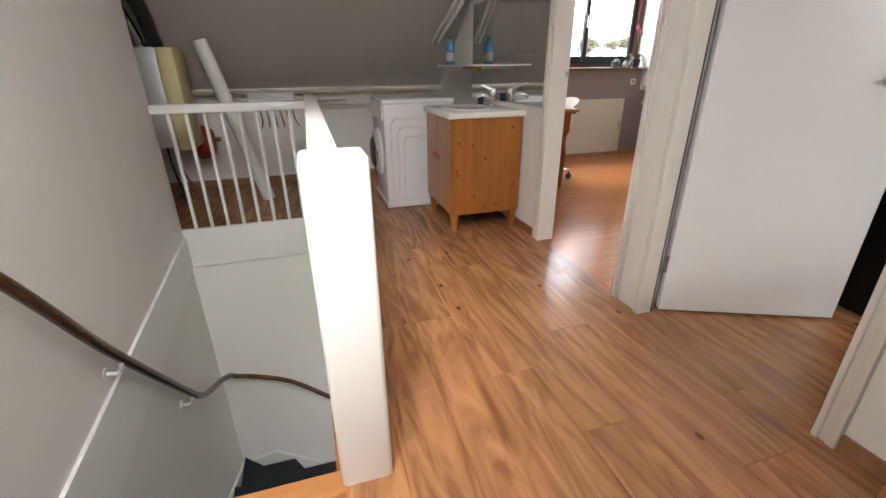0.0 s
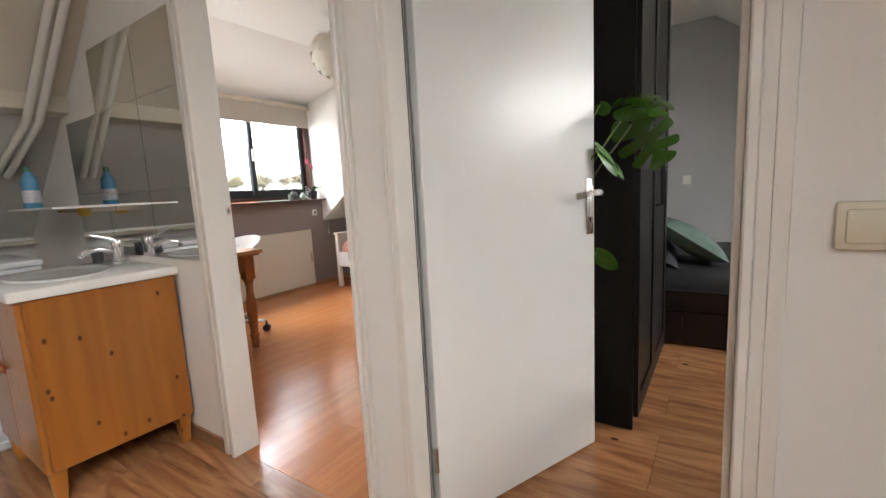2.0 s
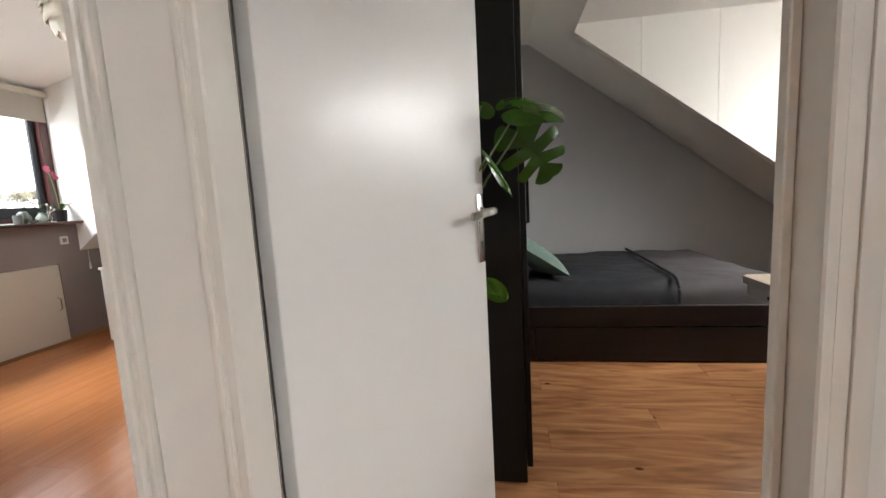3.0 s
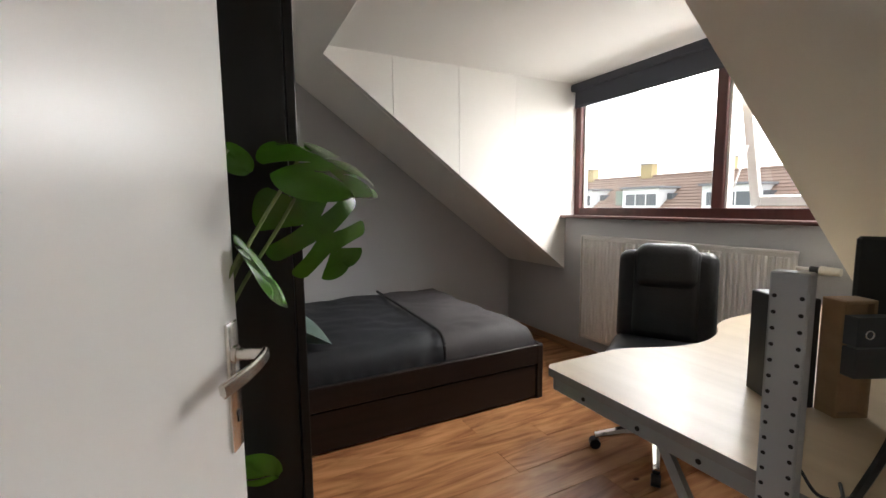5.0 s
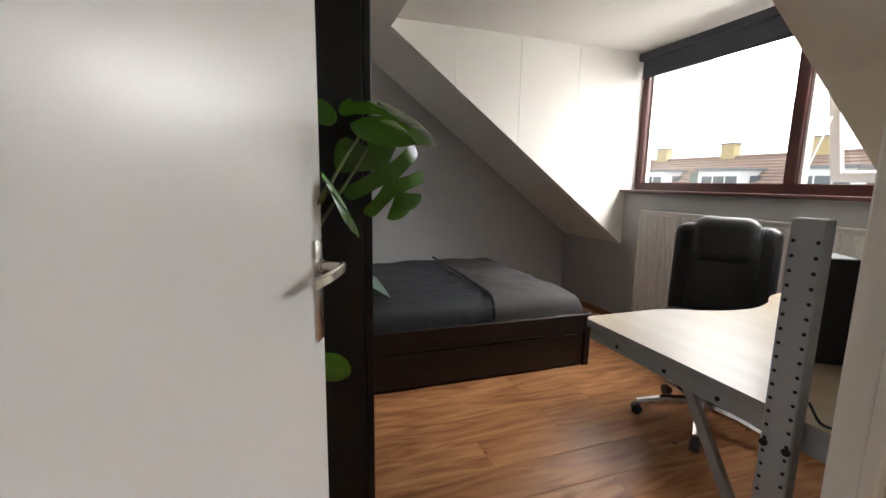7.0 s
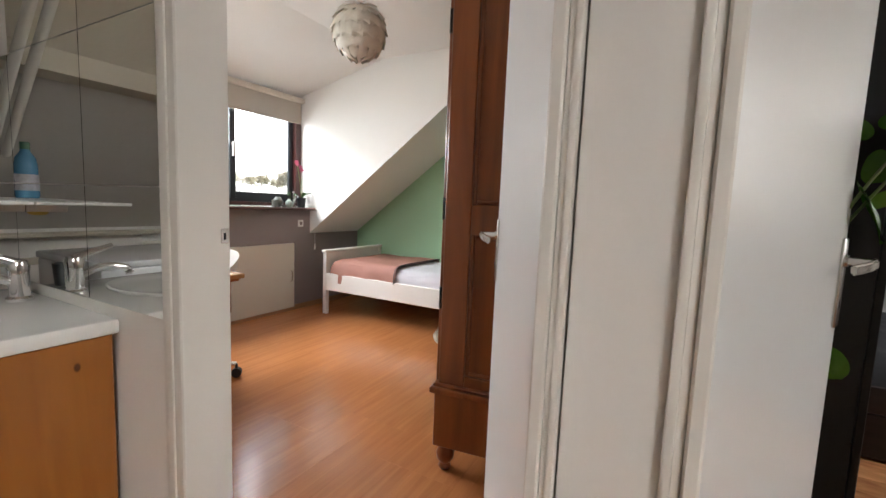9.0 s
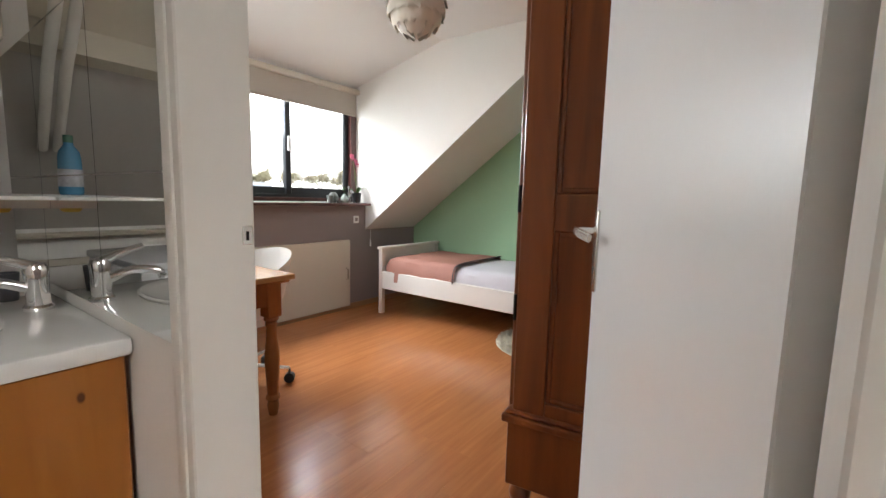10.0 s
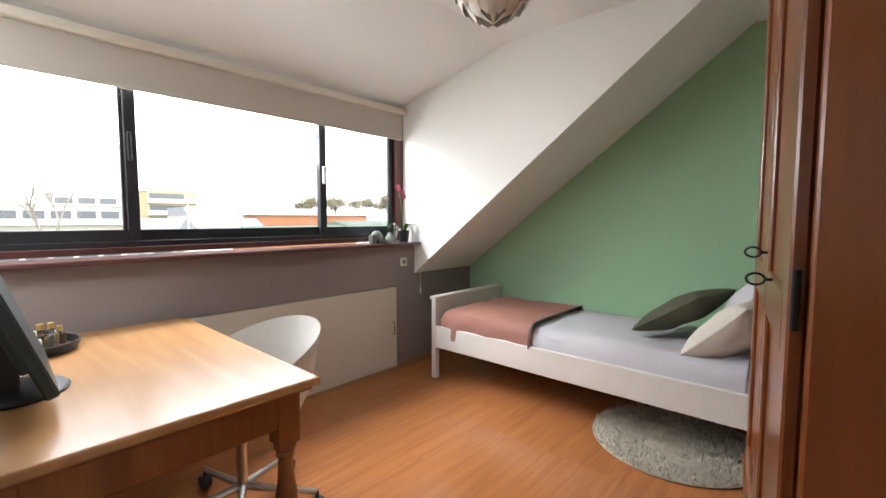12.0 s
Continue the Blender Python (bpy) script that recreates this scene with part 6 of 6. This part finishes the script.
for name, label, mat, x, y, prof in (
        ("vase", "round dark grey vase on the sill", STONE_POT, 3.93, 5.44, [(0.025, 0), (0.048, 0.03), (0.050, 0.055), (0.030, 0.09), (0.018, 0.10), (0.013, 0.098)]),
        ("candle_holder", "grey stone candle holder on the sill", STONE_POT, 3.86, 5.40, [(0.028, 0), (0.030, 0.07), (0.025, 0.07), (0.023, 0.02), (0.001, 0.02)]),
        ("vase", "small sage green vase on the sill", SAGE_POT, 4.03, 5.40, [(0.022, 0), (0.036, 0.025), (0.034, 0.05), (0.014, 0.075), (0.016, 0.085), (0.010, 0.084)]),
        ("bowl", "low grey tealight bowl on the sill", STONE_POT, 3.95, 5.375, [(0.022, 0), (0.032, 0.025), (0.028, 0.025), (0.018, 0.008), (0.001, 0.007)])):
    vs = thing(name, label, "vase", "pots on the sill", pose(x, y, SZ))
    bm = bmesh.new()
    lathe(bm, prof, 0, 0, 0, 20)
    part("vessel", bm, mat, vs, smooth=True)
gj = thing("glass_jar", "clear glass jar with white flowers on the sill", "jar", m=pose(4.12, 5.45, SZ))
bm = bmesh.new()
lathe(bm, [(0.034, 0), (0.036, 0.005), (0.036, 0.085), (0.032, 0.085), (0.032, 0.008), (0.001, 0.007)], 0, 0, 0, 20)
part("jar", bm, CLEAR, gj, smooth=True)
rnd = random.Random(9)
for k in range(7):
    bm = bmesh.new()
    a = rnd.uniform(0, 6.28)
    tipp = (0.05 * math.cos(a), 0.04 * math.sin(a), 0.10 + 0.06 * rnd.random())
    tube(bm, curve_points([(0, 0, 0.01), (tipp[0] * 0.3, tipp[1] * 0.3, 0.07), tipp], 3), 0.0016, 5)
    bmesh.ops.create_icosphere(bm, subdivisions=1, radius=0.010, matrix=Matrix.Translation(tipp))
    part("sprig", bm, WHITE_COTTON if k % 2 else ORCHID_LEAF, gj)

# ---- outside ----
GRASS = material("far_ground", (0.10, 0.12, 0.06), 0.95, vary=0.3, scale=0.1)
bm = bmesh.new()
box(bm, -900, 900, -900, 900, -6.3, -6.0)
structure("ground", bm, GRASS, "flat ground round the houses", "ground")
ROOF_TILE = material("brown_roof_tiles", (0.24, 0.165, 0.125), 0.85, vary=0.2, scale=1.2, bump=0.6, bump_scale=5)
BRICK = material("yellow_brick", (0.42, 0.33, 0.17), 0.9, vary=0.15, scale=3)
WHITE_OUT = material("white_cladding", (0.75, 0.75, 0.73), 0.6, vary=0.04)
GREEN_OUT = material("green_cladding", (0.15, 0.20, 0.155), 0.6, vary=0.1)
DARK_PANE = material("dark_far_window", (0.11, 0.12, 0.13), 0.2, vary=0.1)
LEAD = material("grey_flashing", (0.20, 0.20, 0.21), 0.7)


def row_house(x0, x1, y, dormer_at, chimney_at, m_label, eave=-0.1, ridge=3.3, run=5.0, green=True):
    """A terraced house seen over the roofs: wall, tiled slope in courses, ridge, dormer with windows, chimney."""
    h = thing("row_house", m_label, "house", "terrace behind the gardens")
    part("wall", B((x0, x1, y - 8.0, y, -6.0, eave)), BRICK, h)
    bm = bmesh.new()
    n, steps = 16, []
    for k in range(n):
        a, b = k / n, (k + 1) / n
        ya, yb = y + 0.3 - run * a, y + 0.3 - run * b
        za, zb = eave + (ridge - eave) * a, eave + (ridge - eave) * b
        steps += [(ya, za + 0.08), (yb, zb + 0.02)]
    prism(bm, steps + [(y + 0.3 - run, ridge - 0.2), (y + 0.3, eave - 0.12)], x0, x1, "x")
    part("roof", bm, ROOF_TILE, h, "brown tiled roof slope")
    bm = bmesh.new()
    rod(bm, (x0, y + 0.3 - run, ridge + 0.02), (x1, y + 0.3 - run, ridge + 0.02), 0.13, seg=8)
    part("ridge", bm, ROOF_TILE, h)
    bm = bmesh.new()
    prism(bm, [(y + 0.3 - run, ridge), (y + 0.3 - run, eave), (y - 2 * run, eave)], x0, x1, "x")
    part("rear_roof", bm, ROOF_TILE, h)
    dx, dw = dormer_at
    d = part("dormer", B((dx, dx + dw, y - 3.4, y - 1.0, eave + 0.95, eave + 2.35)), WHITE_OUT, h, "white flat-roofed dormer")
    part("dormer_roof", B((dx - 0.15, dx + dw + 0.15, y - 3.5, y - 0.8, eave + 2.35, eave + 2.50)), LEAD, d)
    k = 3
    for i in range(k):
        xa = dx + 0.2 + (dw - 0.4) * i / k
        xb = dx + 0.2 + (dw - 0.4) * (i + 1) / k - 0.10
        part("window", B((xa, xb, y - 1.02, y - 0.985, eave + 1.15, eave + 1.95)), DARK_PANE, d)
    if green:
        part("cladding", B((dx + dw, dx + dw + 0.9, y - 3.2, y - 1.3, eave + 0.95, eave + 2.25)), GREEN_OUT, d, "green side cladding")
    c = part("chimney", B((chimney_at, chimney_at + 1.0, y - run - 0.1, y - run + 0.6, ridge - 0.4, ridge + 0.95)), BRICK, h, "yellow brick chimney")
    part("chimney_cap", B((chimney_at - 0.06, chimney_at + 1.06, y - run - 0.16, y - run + 0.66, ridge + 0.95, ridge + 1.05)), LEAD, c)
    part("roof_light", B((x0 + 0.8, x0 + 1.5, y - 2.6, y - 1.9, eave + 1.55, eave + 2.0)), DARK_PANE, h)


for i, x in enumerate(range(-16, 56, 6)):
    row_house(x, x + 5.98, -24.0, (x + 1.2, 3.0), x + 4.4, "brown tiled terraced house with a white dormer", green=i % 2 == 0)

CONCRETE = material("pale_concrete", (0.55, 0.53, 0.48), 0.8, vary=0.08, scale=0.4)


def apartment_block(x0, x1, y, depth, storeys, z0, label, height=2.9, step=3.2, wall=CONCRETE):
    h = thing("apartment_block", label, "apartment building", "blocks beyond the park")
    part("wall", B((x0, x1, y, y + depth, z0, z0 + storeys * height)), wall, h)
    part("roof", B((x0 - 0.3, x1 + 0.3, y - 0.3, y + depth + 0.3, z0 + storeys * height, z0 + storeys * height + 0.3)), WHITE_OUT, h)
    for s in range(storeys):
        z = z0 + s * height
        part("balcony", B((x0, x1, y - 1.0, y - 0.9, z + 0.1, z + 1.0), (x0, x1, y - 1.0, y, z, z + 0.12)), WHITE_OUT, h)
        x = x0 + 0.5
        while x < x1 - 2:
            part("window", B((x, x + step - 0.7, y - 0.06, y - 0.02, z + 1.0, z + 2.3)), DARK_PANE, h)
            x += step


apartment_block(-60, 21.8, 95, 8, 3, -6, "long pale apartment block with balcony bands", height=3.2)
apartment_block(12, 23, 105, 8, 4, -6, "set-back upper storey of pale apartments", height=3.0)
YELLOW_OUT = material("pale_yellow_render", (0.56, 0.47, 0.27), 0.8, vary=0.08, scale=0.4)
apartment_block(30, 40.5, 120, 10, 5, -6, "pale yellow apartment block", height=2.8, step=8.0, wall=YELLOW_OUT)


def shed_hall(x0, x1, y, depth, wall_z, roof_z, wall_mat, roof_mat, label):
    h = thing("hall", label, "building", "low halls beyond the park")
    part("wall", B((x0, x1, y, y + depth, -6, wall_z)), wall_mat, h)
    bm = bmesh.new()
    prism(bm, [(y - 0.5, wall_z), (y + depth * 0.5, roof_z), (y + depth + 0.5, wall_z)], x0 - 0.5, x1 + 0.5, "x")
    part("roof", bm, roof_mat, h)
    x = x0 + 1
    while x < x1 - 2:
        part("window", B((x, x + 2.0, y - 0.06, y - 0.02, -4.5, -3.0)), DARK_PANE, h)
        x += 3.4


RED_OUT = material("orange_red_brick", (0.36, 0.16, 0.08), 0.9, vary=0.15, scale=2)
SLATE = material("grey_sheet_roof", (0.30, 0.32, 0.35), 0.6, vary=0.1, scale=0.5)
shed_hall(21.5, 29.5, 60, 9, -0.7, 1.5, WHITE_OUT, SLATE, "low white hall with a grey-blue sheet roof")
shed_hall(17, 22, 68, 9, -1.5, 1.5, SLATE, SLATE, "low building clad in dark slate")
shed_hall(38, 64, 82, 5, 2.2, 2.4, RED_OUT, WHITE_OUT, "long low orange brick hall with a white eave")
shed_hall(24, 37, 50, 8, -0.9, 0.5, RED_OUT, GREEN_OUT, "low brick pavilion with a green roof")
shed_hall(42, 62, 58, 8, 0.1, 1.1, WHITE_OUT, GREEN_OUT, "low white pavilion with a green roof")
saw = thing("sawtooth_hall", "hall with a white sawtooth roof", "building", "low halls beyond the park")
part("wall", B((28.5, 56, 88, 100, -6, 2.0)), CONCRETE, saw)
for k in range(4):
    bm = bmesh.new()
    prism(bm, [(28.9 + 2.3 * k, 2.0), (31.2 + 2.3 * k, 2.0), (29.8 + 2.3 * k, 3.7)], 88, 88.4, "y")
    part("gable", bm, WHITE_OUT, saw)
bm = bmesh.new()
prism(bm, [(87.8, 2.1), (91, 3.8), (100, 3.8), (100, 2.1)], 38.2, 56, "x")
part("roof", bm, SLATE, saw)
bm = bmesh.new()
prism(bm, [(88.5, 2.0), (91, 3.6), (100, 3.6), (100, 2.0)], 28.6, 38.2, "x")
part("roof", bm, SLATE, saw)

BARK = material("grey_bark", (0.30, 0.27, 0.24), 0.9, vary=0.2, scale=3)
FOLIAGE = material("autumn_foliage", (0.20, 0.18, 0.11), 0.9, vary=0.4, scale=0.8)


def tree(x, y, height, seed, leafy):
    rnd = random.Random(seed)
    t = thing("tree", "tree with thinning autumn leaves" if leafy else "bare winter tree with fine branches", "tree", "trees beyond the houses", pose(x, y, -6))
    bm = bmesh.new()
    tips = []

    def grow(p, d, ln, r, depth):
        q = p + d * ln
        tube(bm, [p, (p + q) / 2 + Vector((rnd.uniform(-1, 1), rnd.uniform(-1, 1), 0)) * ln * 0.05, q], [r, r * 0.85, r * 0.66], 5)
        if depth == 0:
            tips.append(q)
            return
        for k in range(rnd.choice((2, 3, 3))):
            nd = (d + Vector((rnd.uniform(-1, 1), rnd.uniform(-1, 1), rnd.uniform(-0.1, 0.7))) * 0.62).normalized()
            grow(q, nd, ln * rnd.uniform(0.62, 0.82), r * 0.62, depth - 1)
    grow(Vector((0, 0, 0)), Vector((0, 0, 1)), height * 0.32, height * 0.022, 4)
    part("trunk", bm, BARK, t)
    bm = bmesh.new()
    for q in tips:
        for k in range(34 if leafy else 3):
            c = q + Vector((rnd.gauss(0, 1), rnd.gauss(0, 1), rnd.gauss(0, 0.8))) * height * 0.045
            s = height * rnd.uniform(0.010, 0.024) * (1 if leafy else 0.35)
            u = Vector((rnd.uniform(-1, 1), rnd.uniform(-1, 1), rnd.uniform(-1, 1))).normalized()
            w3 = u.orthogonal().normalized()
            bm.faces.new([bm.verts.new(c + s * a) for a in (u, w3, -u * 0.8, -w3 * 0.9)])
    me = bpy.data.meshes.new("crown")
    bm.to_mesh(me)
    bm.free()
    me.materials.append(FOLIAGE)
    cr = new("crown", me)
    cr.parent = t


for i, (x, y, hgt, leafy) in enumerate(((7.2, 60, 12.5, False), (17, 56, 7, False), (52, 96, 14, False), (34, 135, 18, False), (58, 95, 14, True), (66, 98, 14.5, True), (73, 96, 13.5, True), (82, 92, 14.5, True), (90, 94, 13.5, True), (62, 86, 14, False), (78, 86, 14, False), (-20, 70, 12, False))):
    tree(x, y, hgt, 40 + i, leafy)
mast = thing("flagpole", "tall slim white painted flagpole", "flagpole")
bm = bmesh.new()
rod(bm, (16.6, 50, -6), (16.6, 50, 3.5), 0.10, 0.07, 10)
part("pole", bm, WHITE_OUT, mast, smooth=True)

# ---- laminate planks, last ----
plank_meshes = {}


def plank(length, width, lengthways, mat):
    key = (round(length, 3), round(width, 3), lengthways, mat.name)
    if key not in plank_meshes:
        bm = bmesh.new()
        lx, ly = (width, length) if lengthways == "y" else (length, width)
        gap, edge = (0.0004, 0.0012) if lengthways == "y" else (0.0001, 0.0004)
        box(bm, gap, lx - gap, gap, ly - gap, -0.010, 0.0)
        top = [e for e in bm.edges if all(v.co.z > -0.001 for v in e.verts)]
        bmesh.ops.bevel(bm, geom=top, offset=edge, segments=1, affect='EDGES')
        me = bpy.data.meshes.new("plank")
        bm.to_mesh(me)
        bm.free()
        me.materials.append(mat)
        plank_meshes[key] = me
    return plank_meshes[key]


def lay(x0, x1, y0, y1, mat, lengthways="y", width=0.192, length=1.285, seed=1, holes=()):
    """Rows of staggered planks over a rectangle."""
    rnd = random.Random(seed)
    a0, a1, b0, b1 = (x0, x1, y0, y1) if lengthways == "y" else (y0, y1, x0, x1)
    a = a0
    while a < a1 - 0.01:
        w = min(width, a1 - a)
        b = b0 - rnd.choice([0.15, 0.4, 0.65, 0.9, 1.1])
        while b < b1:
            lo, hi = max(b, b0), min(b + length, b1)
            if hi - lo > 0.02:
                ob = new("plank", plank(hi - lo, w, lengthways, mat))
                ob.location = (a, lo, 0) if lengthways == "y" else (lo, a, 0)
                ob.parent = FLOOR
            b += length
        a += w


lay(LAND_W, WELL_E - 0.02, KNEE_S, WELL_S - 0.06, OAK, seed=3)
lay(WELL_E - 0.02, 1.64, KNEE_S, 5.27, OAK, seed=5)
lay(-1.60, WELL_E - 0.02, WELL_N, 5.27, OAK, seed=6)
lay(1.64, EAST_1, KNEE_S, 2.06, OAK, seed=7)
lay(1.64, EAST_2, 2.16, KNEE_N, BEECH, lengthways="x", seed=8)
